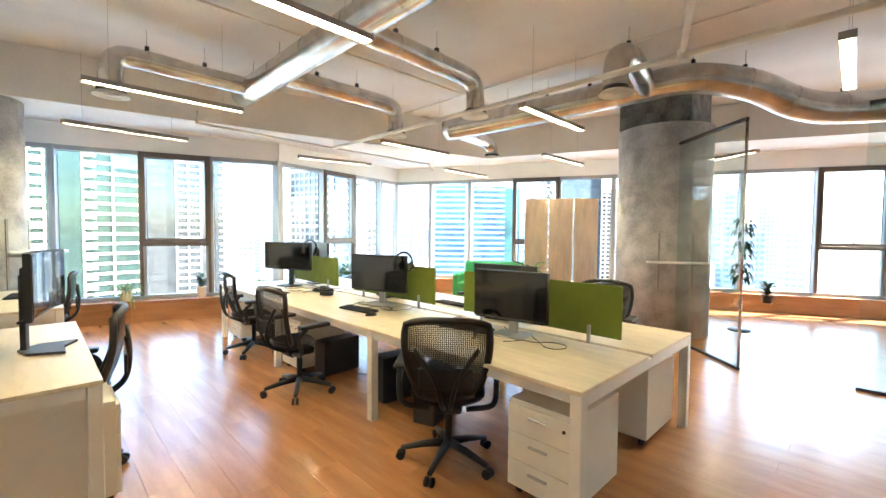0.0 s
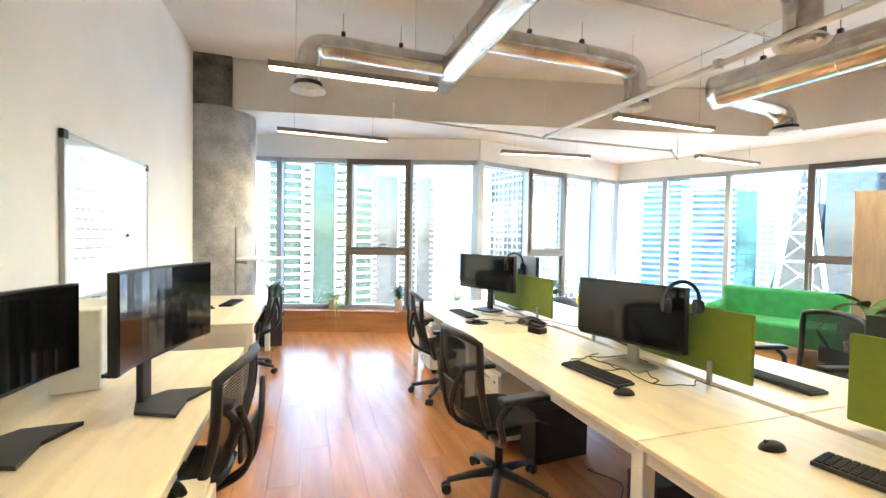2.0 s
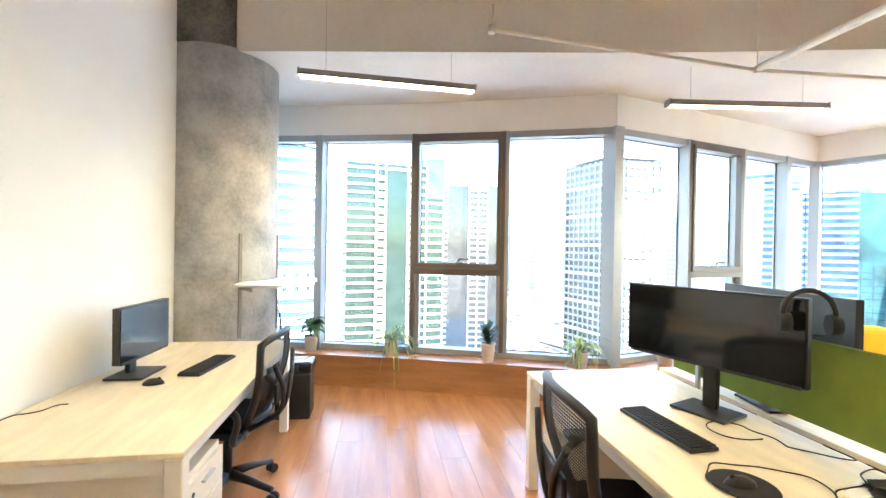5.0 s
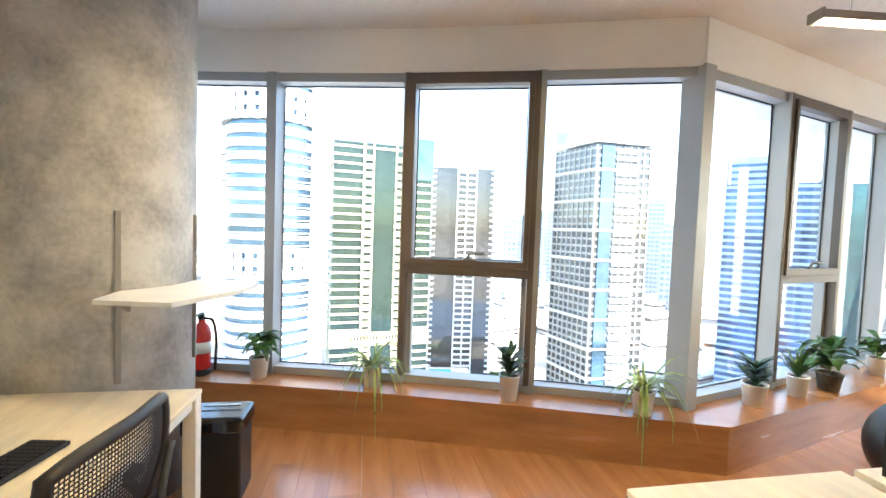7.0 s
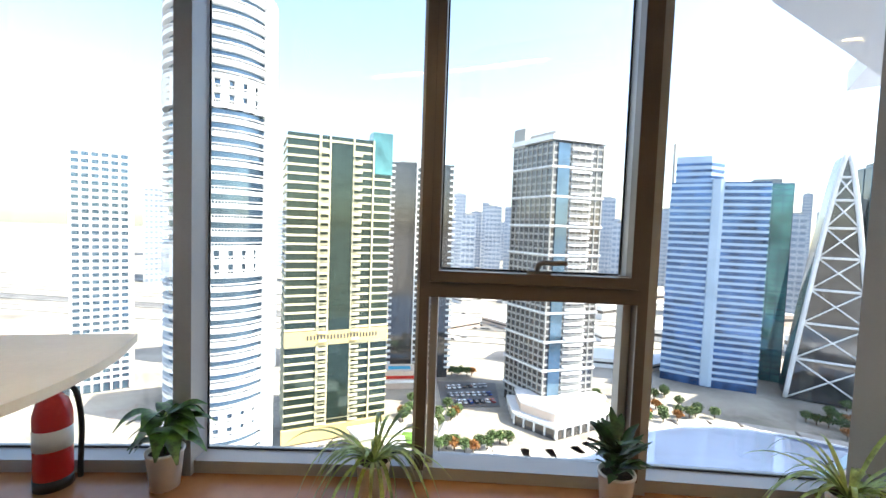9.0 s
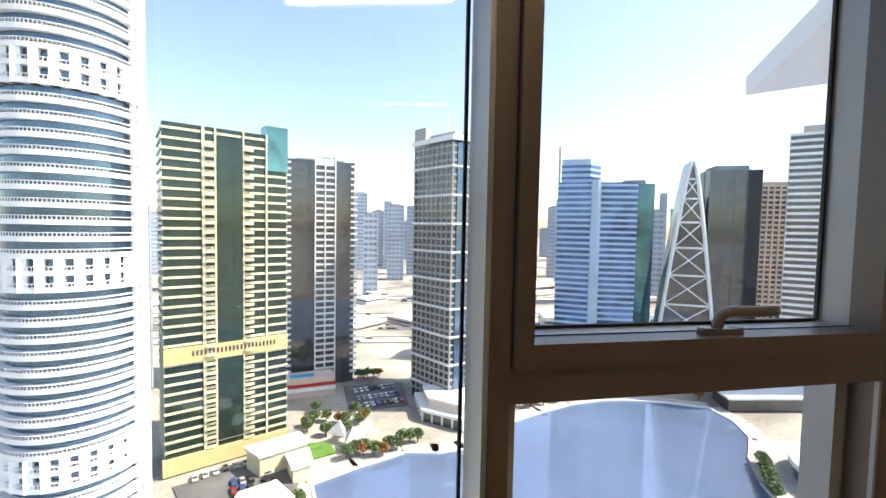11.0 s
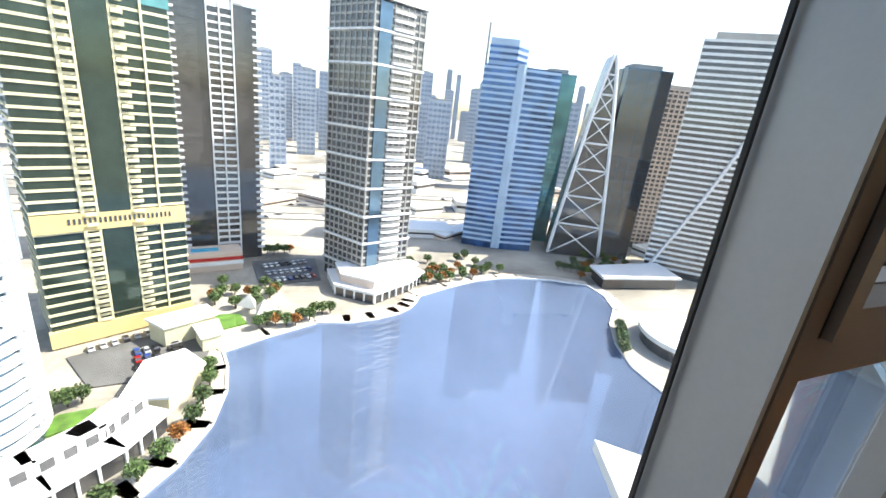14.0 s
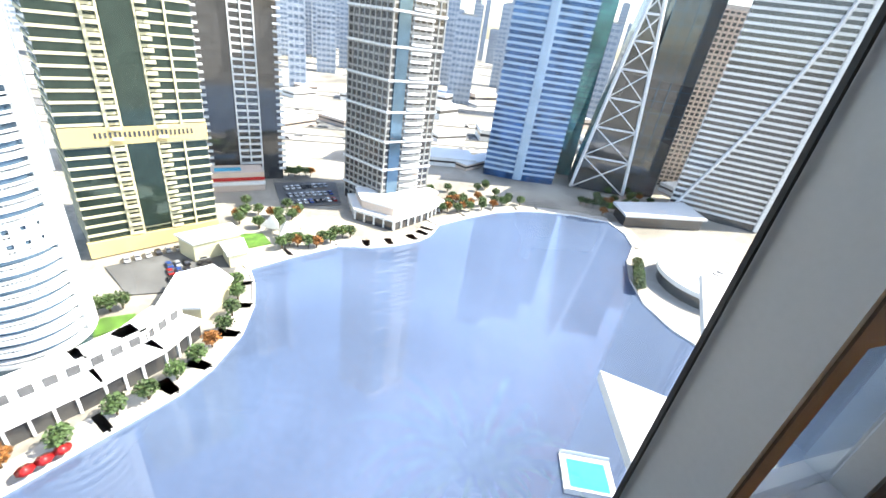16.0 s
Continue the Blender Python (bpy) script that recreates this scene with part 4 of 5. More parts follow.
# tall hanging plant on a stand in the glazed room
ps = thing("plant_stand", "tall thin black stand with trailing plants behind the glass", "plant stand", m=pose(8.1, 1.35, 0))
part("pole", cy((0, 0, 0.02), (0, 0, 1.85), 0.014), M_BLACK, ps)
part("foot", lathe([(0.16, 0), (0.15, 0.02), (0.02, 0.03)], 20), M_BLACK, ps)
for i, z in enumerate((1.0, 1.35, 1.7)):
    bm = bmesh.new()
    r = random.Random(40 + i)
    for _ in range(50):
        a = r.uniform(0, 6.28)
        leaf(bm, Vector((0.08 * math.cos(a), 0.08 * math.sin(a), z + r.uniform(-0.18, 0.06))), a, r.uniform(0.08, 0.16), 0.045, 0.4, 1.2, 5)
    part("foliage", bm, M_LEAF_DARK, ps)

# ---------- outside: ground, lake, towers ----------
indoors = set(scene.objects)
GZ = -85.0
M_LAND = mat("pale_paving", (0.36, 0.33, 0.28), 0.85, var=0.22, scale=0.025, fine=0.5)
M_PROM = mat("promenade_paving", (0.44, 0.41, 0.37), 0.8, var=0.10, scale=0.2, fine=3)
M_ROAD = mat("asphalt", (0.13, 0.13, 0.13), 0.9, var=0.15, scale=0.1, fine=2)
M_WATER = mat("lake_water", (0.125, 0.175, 0.285), 0.035, 0.22, var=0.10, scale=0.02, bump=0.004, fine=0.6, spec=0.9)
M_GRASS = mat("lawn", (0.09, 0.20, 0.03), 0.9, var=0.2, scale=0.4, fine=6)
M_TW = mat("white_render", (0.74, 0.75, 0.76), 0.6, var=0.04, scale=0.1, fine=2)
M_TG = mat("grey_cladding", (0.34, 0.335, 0.32), 0.6, var=0.06, scale=0.1, fine=2)
M_TY = mat("cream_cladding", (0.60, 0.56, 0.38), 0.6, var=0.05, scale=0.1, fine=2)
M_OCHRE = mat("ochre_cladding", (0.58, 0.46, 0.22), 0.6, var=0.05, scale=0.1, fine=2)
M_GB = mat("blue_glass", (0.10, 0.17, 0.24), 0.08, 0.55, var=0.10, scale=0.3, fine=0.9)
M_GG = mat("green_glass", (0.035, 0.058, 0.050), 0.08, 0.45, var=0.10, scale=0.3, fine=0.9)
M_GK = mat("dark_glass", (0.12, 0.12, 0.125), 0.07, 0.6, var=0.10, scale=0.3, fine=0.9)
M_GBLUE = mat("deep_blue_glass", (0.06, 0.14, 0.32), 0.1, 0.4, var=0.3, scale=0.12, fine=0.7)
M_BLUEBAND = mat("light_blue_cladding", (0.38, 0.50, 0.64), 0.5, var=0.05, scale=0.1, fine=2)
M_TEAL = mat("teal_glass", (0.10, 0.27, 0.28), 0.08, 0.4, var=0.2, scale=0.12, fine=0.7)
# aerial haze is mixed into these two base colours, pale and blue
M_HAZE = mat("haze_tinted_facade", (0.40, 0.45, 0.52), 0.7, var=0.06, scale=0.02, fine=0.4)
M_HAZEG = mat("haze_tinted_window_band", (0.22, 0.28, 0.36), 0.4, var=0.1, scale=0.02, fine=0.4)
M_PINK = mat("pinkish_render", (0.62, 0.50, 0.42), 0.7, var=0.05, scale=0.1, fine=2)
M_POOL = mat("pool_water", (0.05, 0.42, 0.62), 0.1, var=0.05, scale=0.5)
M_TREE = mat("tree_leaf", (0.07, 0.12, 0.035), 0.7, var=0.3, scale=1.0, fine=4, rand=0.3)
M_AUTUMN = mat("orange_leaf", (0.32, 0.13, 0.03), 0.7, var=0.3, scale=1.0, fine=4)
M_TRUNK = mat("tree_bark", (0.12, 0.08, 0.05), 0.9, var=0.3, scale=4)

structure("ground", bx(-4000, 4000, -4000, 4000, GZ - 2, GZ - 0.6), M_LAND, "pale sandy city ground reaching the horizon", "ground")
SHORE = [(-60, 72), (-33.7, 84.8), (-17, 92), (-4, 97.5), (4, 103.3), (13, 114), (19, 127), (21.7, 140), (22, 149), (38, 152.5), (56.5, 155), (68, 150), (79, 148), (92, 148.5), (100, 151.5), (105, 155.2), (110, 160), (130, 163), (149, 164.3), (165, 162), (177, 157.5), (195, 147), (209, 134), (205, 120), (195, 108), (177, 98.6), (163, 87), (152, 73), (147, 58), (147, 45.8), (155, 25), (150, -10), (60, -40), (-50, -30)]
structure("water", prism(SHORE, GZ - 0.55, GZ - 0.35), M_WATER, "calm blue lake between the towers", "water")
quay, prom = bmesh.new(), bmesh.new()
cen = Vector((80, 70))
for p, q in zip(SHORE[:30], SHORE[1:31]):
    m = seg_matrix(p, q)
    L = (Vector(q) - Vector(p)).length
    box(quay, -0.3, L + 0.3, 0, 0.8, GZ - 0.6, GZ + 0.35, m)
    box(prom, -1.0, L + 1.0, 0.8, 7.5, GZ - 0.6, GZ - 0.1, m)
structure("quay_wall", quay, M_TW, "white quay edge round the lake", "kerb")
structure("pavement", prom, M_PROM, "pale paved promenade along the lake", "pavement")

RAD = lambda a: radians(a)


def offset_poly(poly, d):
    n, out = len(poly), []
    area = sum(poly[i][0] * poly[(i + 1) % n][1] - poly[(i + 1) % n][0] * poly[i][1] for i in range(n))
    sg = 1 if area > 0 else -1
    for i in range(n):
        a, b, c = Vector(poly[i - 1]), Vector(poly[i]), Vector(poly[(i + 1) % n])
        e1, e2 = (b - a).normalized(), (c - b).normalized()
        n1, n2 = Vector((e1.y, -e1.x)) * sg, Vector((e2.y, -e2.x)) * sg
        k = (n1 + n2)
        k = k / max(0.3, k.dot(n1))
        out.append((b.x + k.x * d, b.y + k.y * d))
    return out


def bands(poly, z0, z1, step, hgt, out, skip=()):
    bm = bmesh.new()
    op = offset_poly(poly, out)
    z, i = z0, 0
    while z < z1 - 0.1:
        if i not in skip:
            n = len(op)
            a = [bm.verts.new((x, y, z)) for x, y in op]
            b = [bm.verts.new((x, y, z + hgt)) for x, y in op]
            bm.faces.new(a[::-1])
            bm.faces.new(b)
            for k in range(n):
                bm.faces.new((a[k], a[(k + 1) % n], b[(k + 1) % n], b[k]))
        z += step
        i += 1
    return bm


def fins(poly, z0, z1, spacing, w, out, edges=None):
    bm = bmesh.new()
    n = len(poly)
    area = sum(poly[i][0] * poly[(i + 1) % n][1] - poly[(i + 1) % n][0] * poly[i][1] for i in range(n))
    P = poly if area < 0 else poly[::-1]
    for i in range(n):
        p, q = P[i], P[(i + 1) % n]
        L = (Vector(q) - Vector(p)).length
        k = max(1, round(L / spacing))
        m = seg_matrix(p, q)
        for j in range(k + 1):
            x = j * L / k
            box(bm, x - w / 2, x + w / 2, -0.1, out, z0, z1, m)
    return bm


def tower(name, label, poly, top, glass, band, step=3.4, hgt=1.2, out=0.35, fin=None, fin_w=0.5, z0=None, crown=2.0, finm=None, rail=0.0):
    z0 = GZ if z0 is None else z0
    t = thing(name, label, "tower", "", "")
    part("glass_body", prism(poly, z0 - 0.6, top), glass, t)
    part("floor_bands", bands(poly, z0 + 4, top, step, hgt, out), band, t)
    if fin:
        part("vertical_fins", fins(poly, z0, top, fin, fin_w, out + 0.12), finm or band, t)
    if rail:
        part("balcony_rails", bands(poly, z0 + 4 + hgt + 0.5, top, step, 0.12, out + 0.1), band, t)
    if crown:
        part("roof_parapet", prism(offset_poly(poly, 0.3), top, top + crown * 0.4), band, t)
        part("roof_plant", prism(offset_poly(poly, -min(5.0, 0.22 * (Vector(poly[0]) - Vector(poly[1])).length)), top + crown * 0.4, top + crown * 2.0), M_TG, t)
    return t


def quad(p, q, depth):
    """Footprint with front edge p-q as seen from the room, going back by depth."""
    e = (Vector(q) - Vector(p)).normalized()
    o = Vector((-e.y, e.x)) * depth
    return [p, q, (q[0] + o.x, q[1] + o.y), (p[0] + o.x, p[1] + o.y)]


# round white tower
RC, RR = (-33.5, 131.0), 13.6
circ = lambda r, n=48, c=RC: [(c[0] + r * math.cos(2 * math.pi * k / n), c[1] + r * math.sin(2 * math.pi * k / n)) for k in range(n)]
rt = thing("round_tower", "round white residential tower with curved balconies on every floor", "tower")
part("glass_body", prism(circ(RR - 1.4), GZ - 0.6, 58), M_GB, rt)
NF = 41
skip = {10, 22, 34, 23, 35, 11}
part("balcony_slabs", bands(circ(RR - 1.4), GZ + 3, 58, 3.45, 1.05, 1.3), M_TW, rt)
part("balcony_handrails", bands(circ(RR - 1.4), GZ + 3 + 1.75, 58, 3.45, 0.13, 1.28), M_TW, rt)
posts = bmesh.new()
for f in range(NF):
    z = GZ + 3 + 3.45 * f + 1.05
    for k in range(-52, 30, 3):
        a = radians(-80 + k)
        x, y = RC[0] + (RR - 0.2) * math.cos(a), RC[1] + (RR - 0.2) * math.sin(a)
        box(posts, x - 0.06, x + 0.06, y - 0.06, y + 0.06, z, z + 0.75)
tagged(part("balcony_posts", posts, M_TW, rt), kind="stuff")
pil = bmesh.new()
for f in (8, 20, 32):
    z = GZ + 3 + 3.45 * f
    for a in range(-170, 40, 14):
        x, y = RC[0] + (RR - 0.9) * math.cos(radians(a)), RC[1] + (RR - 0.9) * math.sin(radians(a))
        box(pil, x - 0.8, x + 0.8, y - 0.8, y + 0.8, z, z + 6.9)
part("sky_floor_piers", pil, M_TW, rt)
side = bmesh.new()
for f in range(NF):
    z = GZ + 3 + 3.45 * f
    for a in (-24, -16, -8, 0, 8, 16, 24):
        x, y = RC[0] + (RR - 0.25) * math.cos(radians(a)), RC[1] + (RR - 0.25) * math.sin(radians(a))
        m = pose(x, y, z, 0, 0, a)
        box(side, -0.5, 0.25, -0.45, 0.45, 0, 3.4, m)
part("side_piers", side, M_TW, rt)
part("roof_drum", prism(circ(RR - 2.5), 58, 63), M_TW, rt)

# green and cream tower
gp0, gp1 = (-23.0, 174.0), (16.5, 182.5)
gpoly = quad(gp0, gp1, 22)
gt = tower("green_tower", "green glass hotel tower with cream floor bands and ochre belt", gpoly, 35.3, M_GG, M_TY, 3.35, 0.85, 0.3, crown=0)
gm = seg_matrix(gp0, gp1)
gm = gm @ Matrix.Diagonal((1, -1, 1, 1))
GL = (Vector(gp1) - Vector(gp0)).length
gface = bmesh.new()
for x0, x1 in ((11.5, 12.4), (15.4, 16.0), (24.6, 25.2), (32.6, 33.2)):
    box(gface, x0, x1, -0.2, 0.7, GZ, 35.3, gm)
part("vertical_piers", gface, M_TY, gt)
part("centre_glass", bx(16.2, 24.4, 0.0, 0.75, GZ + 8, 32.2, 0, 2, gm), M_GG, gt, "dark green glass centre strip")
part("belt", bx(-0.3, GL + 0.3, -0.3, 0.8, GZ + 38.2, GZ + 43.8, 0, 2, gm), M_OCHRE, gt, "ochre mid-height belt")
gap = bmesh.new()
for k in range(22):
    if not 9 < k < 10:
        box(gap, 8 + k * 1.3, 8.6 + k * 1.3, 0.81, 0.95, GZ + 40.4, GZ + 42.2, gm)
part("belt_openings", gap, M_GK, gt)
for x0, x1 in ((12.4, 15.4), (25.2, 28.2)):
    bal = bmesh.new()
    for f in range(33):
        z = GZ + 6 + 3.35 * f
        box(bal, x0, x1, 0.2, 1.5, z, z + 0.25, gm)
        box(bal, x0, x1, 1.4, 1.5, z + 0.25, z + 1.2, gm)
    part("balconies", bal, M_TY, gt)
part("glass_crown", bx(32.5, GL + 0.4, -6, 0.5, 22, 38.8, 0, 2, gm), M_TEAL, gt, "teal glass corner crown")
part("entrance_base", bx(-1, GL, -0.5, 1.6, GZ, GZ + 5.5, 0, 2, gm), M_OCHRE, gt)

# dark cylinder-like tower with white balcony spine
dp = quad((22, 241), (57, 239.5), 24)
dt = tower("dark_tower", "dark mirror-glass tower with white balcony spines", dp, 36, M_GK, M_GK, 3.4, 0.3, 0.1, crown=1)
dm = seg_matrix((22, 241), (57, 239.5)) @ Matrix.Diagonal((1, -1, 1, 1))
sp = bmesh.new()
for f in range(36):
    z = GZ + 5 + 3.35 * f
    for x0, x1, d in ((-1.5, 2.0, 1.4), (14.5, 24.5, 1.2), (33, 36.5, 1.4)):
        box(sp, x0, x1, 0, d, z, z + 1.0, dm)
part("balconies", sp, M_TW, dt)
vs_ = bmesh.new()
for x in (14.2, 19.3, 24.7):
    box(vs_, x - 0.3, x + 0.3, 0, 1.5, GZ, 43, dm)
box(vs_, 14.2, 24.7, -2, 1.2, 35, 39, dm)
part("spine_piers", vs_, M_TW, dt)
pod = thing("pool_podium", "low podium with red shop awnings and a rooftop pool", "podium")
pm = seg_matrix((14, 226), (44, 224)) @ Matrix.Diagonal((1, -1, 1, 1))
part("podium_block", bx(0, 30, -12, 0, GZ - 0.6, GZ + 9, 0, 2, pm), M_PINK, pod)
part("pool", bx(8, 20, -8, -3, GZ + 9.01, GZ + 9.15, 0, 2, pm), M_POOL, pod, "turquoise rooftop swimming pool")
part("red_band", bx(-0.2, 30.2, -0.1, 0.4, GZ + 5.0, GZ + 6.6, 0, 2, pm), M_RED, pod)
part("white_band", bx(-0.3, 30.3, -0.1, 0.9, GZ + 2.8, GZ + 4.4, 0, 2, pm), M_TW, pod)

# grey corner tower
wp = [(80.5, 208), (88.9, 182.2), (115.4, 184.5), (121, 205), (104, 222)]
wt = tower("grey_tower", "tall grey stone and glass tower with banded floors and flat crown", wp, 41.5, M_GK, M_TG, 3.35, 0.95, 0.35, 3.3, 0.55, crown=0, rail=0)
part("belt_bands", bands(wp, GZ + 8, 40, 13.4, 0.9, 1.0), M_TW, wt)
part("crown_slab", prism(offset_poly(wp, 1.4), 42.5, 44.7), M_TW, wt)
part("crown_drum", prism(offset_poly(wp, -2), 41.5, 42.5), M_GB, wt)
part("crown_top", prism(offset_poly(wp, -3.5), 44.7, 47.5), M_TG, wt)
m2 = seg_matrix((88.9, 182.2), (115.4, 184.5)) @ Matrix.Diagonal((1, -1, 1, 1))
bb = bmesh.new()
for f in range(36):
    z = GZ + 6 + 3.35 * f
    for k in range(8):
        a0 = -math.pi / 2 + k * math.pi / 8
        x0, x1 = 15 + 5.5 * math.sin(a0), 15 + 5.5 * math.sin(a0 + math.pi / 8)
        d = 0.6 + 1.3 * math.cos(a0 + math.pi / 16)
        box(bb, x0, x1, 0, d, z, z + 1.05, m2)
part("bowed_balconies", bb, M_TW, wt)
part("corner_glass", bx(2.2, 8.2, 0, 0.72, GZ + 9, 41.2, 0, 2, m2), M_GB, wt, "blue corner glass strip")
part("roof_mast", cy((92, 195, 47), (92, 195, 58), 0.25, n=8), M_TW, wt)
part("roof_slab", prism([(80.2, 208.5), (82.8, 200.6), (86.5, 202.0), (84.2, 210)], 41.5, 51), M_TG, wt, "tall grey slab at the roof corner")
part("roof_mast", cy((101, 190, 47), (101, 190, 55), 0.2, n=8), M_TW, wt)
part("roof_mast", cy((113, 188, 44), (113, 188, 53), 0.2, n=8), M_TW, wt)
wpod = thing("waterside_podium", "white terraced podium with colonnade at the water", "podium")
pp = [(74, 178), (86, 162), (108, 168), (122, 176), (120, 186), (78, 196)]
part("lower_storey", prism(pp, GZ - 0.6, GZ + 4), M_GK, wpod)
part("deck", prism(offset_poly(pp, 0.8), GZ + 4, GZ + 5.2), M_TW, wpod)
part("columns", fins(pp, GZ, GZ + 4, 4.5, 0.7, 0.6), M_TW, wpod)
part("upper_storey", prism(offset_poly(pp, -3), GZ + 5.2, GZ + 9), M_PINK, wpod)
part("upper_deck", prism(offset_poly(pp, -2.4), GZ + 9, GZ + 9.8), M_TW, wpod)

# blue tower
bp_ = [(186.4, 223), (203, 206), (224, 193), (244, 222), (212, 248)]
bt = tower("blue_tower", "blue glass office tower with pale blue floor bands", bp_, 32.5, M_GBLUE, M_BLUEBAND, 3.7, 1.5, 0.25, crown=0)
part("corner_pier", prism([(200.5, 207.5), (203, 204.8), (206, 204.5), (206, 209), (201, 210)], GZ, 34), M_BLUEBAND, bt)
part("penthouse", prism([(190, 224), (203, 212), (214, 214), (214, 240), (205, 240)], 32.5, 48), M_BLUEBAND, bt)
part("penthouse_glass", bands([(190, 224), (203, 212), (214, 214), (214, 240), (205, 240)], 35, 46, 3.7, 1.6, 0.2), M_GBLUE, bt)
part("roof_mast", cy((188, 224, 32), (188, 224, 55.7), 0.7, n=8), M_TG, bt)

# arched truss tower
ax, ay, bx_, by_ = 236.0, 186.5, 261.0, 162.5
tt = thing("truss_tower", "dark glass tower faced with a white tapering truss arch", "tower")
tm = seg_matrix((ax, ay), (bx_, by_)) @ Matrix.Diagonal((1, -1, 1, 1))
TL = math.hypot(bx_ - ax, by_ - ay)
def half(z):
    u = (z - GZ) / 131.0
    return (TL / 2) * max(0.0, 1 - u) ** 0.82 * 0.98 + 0.6
body_ = bmesh.new()
zs = [GZ + 131 * k / 24 for k in range(25)]
ring = []
for z in zs:
    h = half(z)
    ring.append([body_.verts.new(tm @ Vector((TL / 2 + s * h, d, z))) for s, d in ((-1, 0), (1, 0), (1, -22), (-1, -22))])
for a, b in zip(ring, ring[1:]):
    for k in range(4):
        body_.faces.new((a[k], a[(k + 1) % 4], b[(k + 1) % 4], b[k]))
body_.faces.new(ring[-1])
part("glass_body", body_, M_GK, tt)
for s in (-1, 1):
    part("arch_leg", tube([tm @ Vector((TL / 2 + s * half(z), 0.6, z)) for z in zs], 1.25, 6), M_TW, tt)
levels = [GZ + 131 * u for u in (0.0, 0.17, 0.32, 0.46, 0.59, 0.71, 0.82, 0.91)]
for a, b in zip(levels, levels[1:]):
    for za, zb, s in ((a, b, 1), (a, b, -1)):
        part("brace", tube([tm @ Vector((TL / 2 - s * half(za), 0.6, za)), tm @ Vector((TL / 2 + s * half(zb), 0.6, zb))], 0.45, 6), M_TW, tt)
    part("tie_beam", tube([tm @ Vector((TL / 2 - half(b), 0.6, b)), tm @ Vector((TL / 2 + half(b), 0.6, b))], 0.7, 6), M_TW, tt)
tower("glass_tower", "blue-green glass tower beside the truss tower", quad((238, 222), (256, 206), 25), 34, M_TEAL, M_GB, 3.6, 0.5, 0.1, 5, 0.4)
tower("glass_tower", "dark reflective glass tower behind the truss tower", quad((262, 172), (285, 155), 26), 40, M_GK, M_GB, 7.2, 0.4, 0.15, 8, 0.5)
tower("residential_tower", "pinkish residential tower with gridded balconies", quad((318, 176), (345, 155), 22), 34, M_GK, M_PINK, 3.4, 1.3, 0.5, 4, 1.0)
tower("glass_tower", "teal glass tower with gold-lit bands", quad((340, 152), (362, 128), 22), 41, M_TEAL, M_GB, 3.6, 0.8, 0.2, 6, 0.4)
# striped tower with diagonal rib
xp = [(274, 136), (302, 92), (326, 104), (300, 148)]
xt = tower("striped_tower", "white striped tower crossed by a curved diagonal rib", xp, 56, M_GK, M_TW, 3.6, 1.5, 0.6, crown=3)
xm = seg_matrix((274, 136), (302, 92)) @ Matrix.Diagonal((1, -1, 1, 1))
XL = math.hypot(28, 44)
part("diagonal_rib", tube([xm @ Vector((XL * (0.02 + 0.86 * math.sin(u * 1.35)), 1.2, GZ + 141 * u)) for u in [k / 20 for k in range(21)]], 1.1, 6), M_TW, xt)
part("edge_pier", bx(XL - 2.5, XL, -0.5, 1.4, GZ, 56, 0, 2, xm), M_TW, xt)
xpod = thing("lake_pavilion", "white low-rise pavilion with sloping wing roof by the lake", "pavilion")
part("storey", prism([(215, 128), (262, 108), (275, 128), (225, 142)], GZ - 0.6, GZ + 6), M_GK, xpod)
part("roof_deck", prism([(213, 127), (263, 106), (277, 129), (224, 144)], GZ + 6, GZ + 7.2), M_TW, xpod)
isl = structure("island", prism([(147, 44), (148, 60), (153, 74), (164, 88), (178, 99.5), (196, 105), (215, 95), (230, 60), (210, 30), (165, 25)], GZ - 0.6, GZ + 0.4), M_PROM, "pale paved peninsula in the lake", "ground")
pv = thing("round_pavilion", "round white pavilion with parking roof on the peninsula", "pavilion")
part("storey", prism(circ(20, 40, (190, 68)), GZ + 0.4, GZ + 5.5), M_GK, pv)
part("roof_deck", prism(circ(21.5, 40, (190, 68)), GZ + 5.5, GZ + 6.6), M_TW, pv)
part("parapet", bands(circ(21.5, 40, (190, 68)), GZ + 6.6, GZ + 6.8, 2, 0.9, 0.05), M_TW, pv)

tower("residential_tower", "pale blue and white residential tower with stepped balconies", quad((-128, 236), (-107, 244), 20), 33, M_GB, M_TW, 3.4, 1.3, 0.5, 4, 0.8)
# the floor bands here take the painted haze tint
tower("residential_tower", "white haze-tinted residential tower partly hidden behind the round tower", quad((-62, 262), (-42, 268), 18), 10, M_GB, M_HAZE, 3.4, 1.4, 0.4, 4, 0.8)
# smaller blocks and skyline
rb = random.Random(21)
for i in range(125):
    az = radians(-22 + 104 * ((i * 0.618) % 1))
    d = rb.uniform(520, 1500)
    elev = rb.choice((0.4, 1.2, 2.2, 3.2, 4.2)) + rb.uniform(-0.4, 0.8)
    w, dp_ = rb.uniform(13, 30), rb.uniform(14, 26)
    x, y = math.sin(az) * d, math.cos(az) * d
    t = math.tan(radians(elev)) * d
    e = Vector((math.cos(az), -math.sin(az)))
    g = quad((x - e.x * w / 2, y - e.y * w / 2), (x + e.x * w / 2, y + e.y * w / 2), dp_)
    # haze of distance is painted on through both facade materials
    tower("distant_tower", "high-rise far across the city, coloured pale blue for haze", g, t, M_HAZEG, M_HAZE, 7.0, 3.6, 0.6, 6, 1.6, crown=1.5)
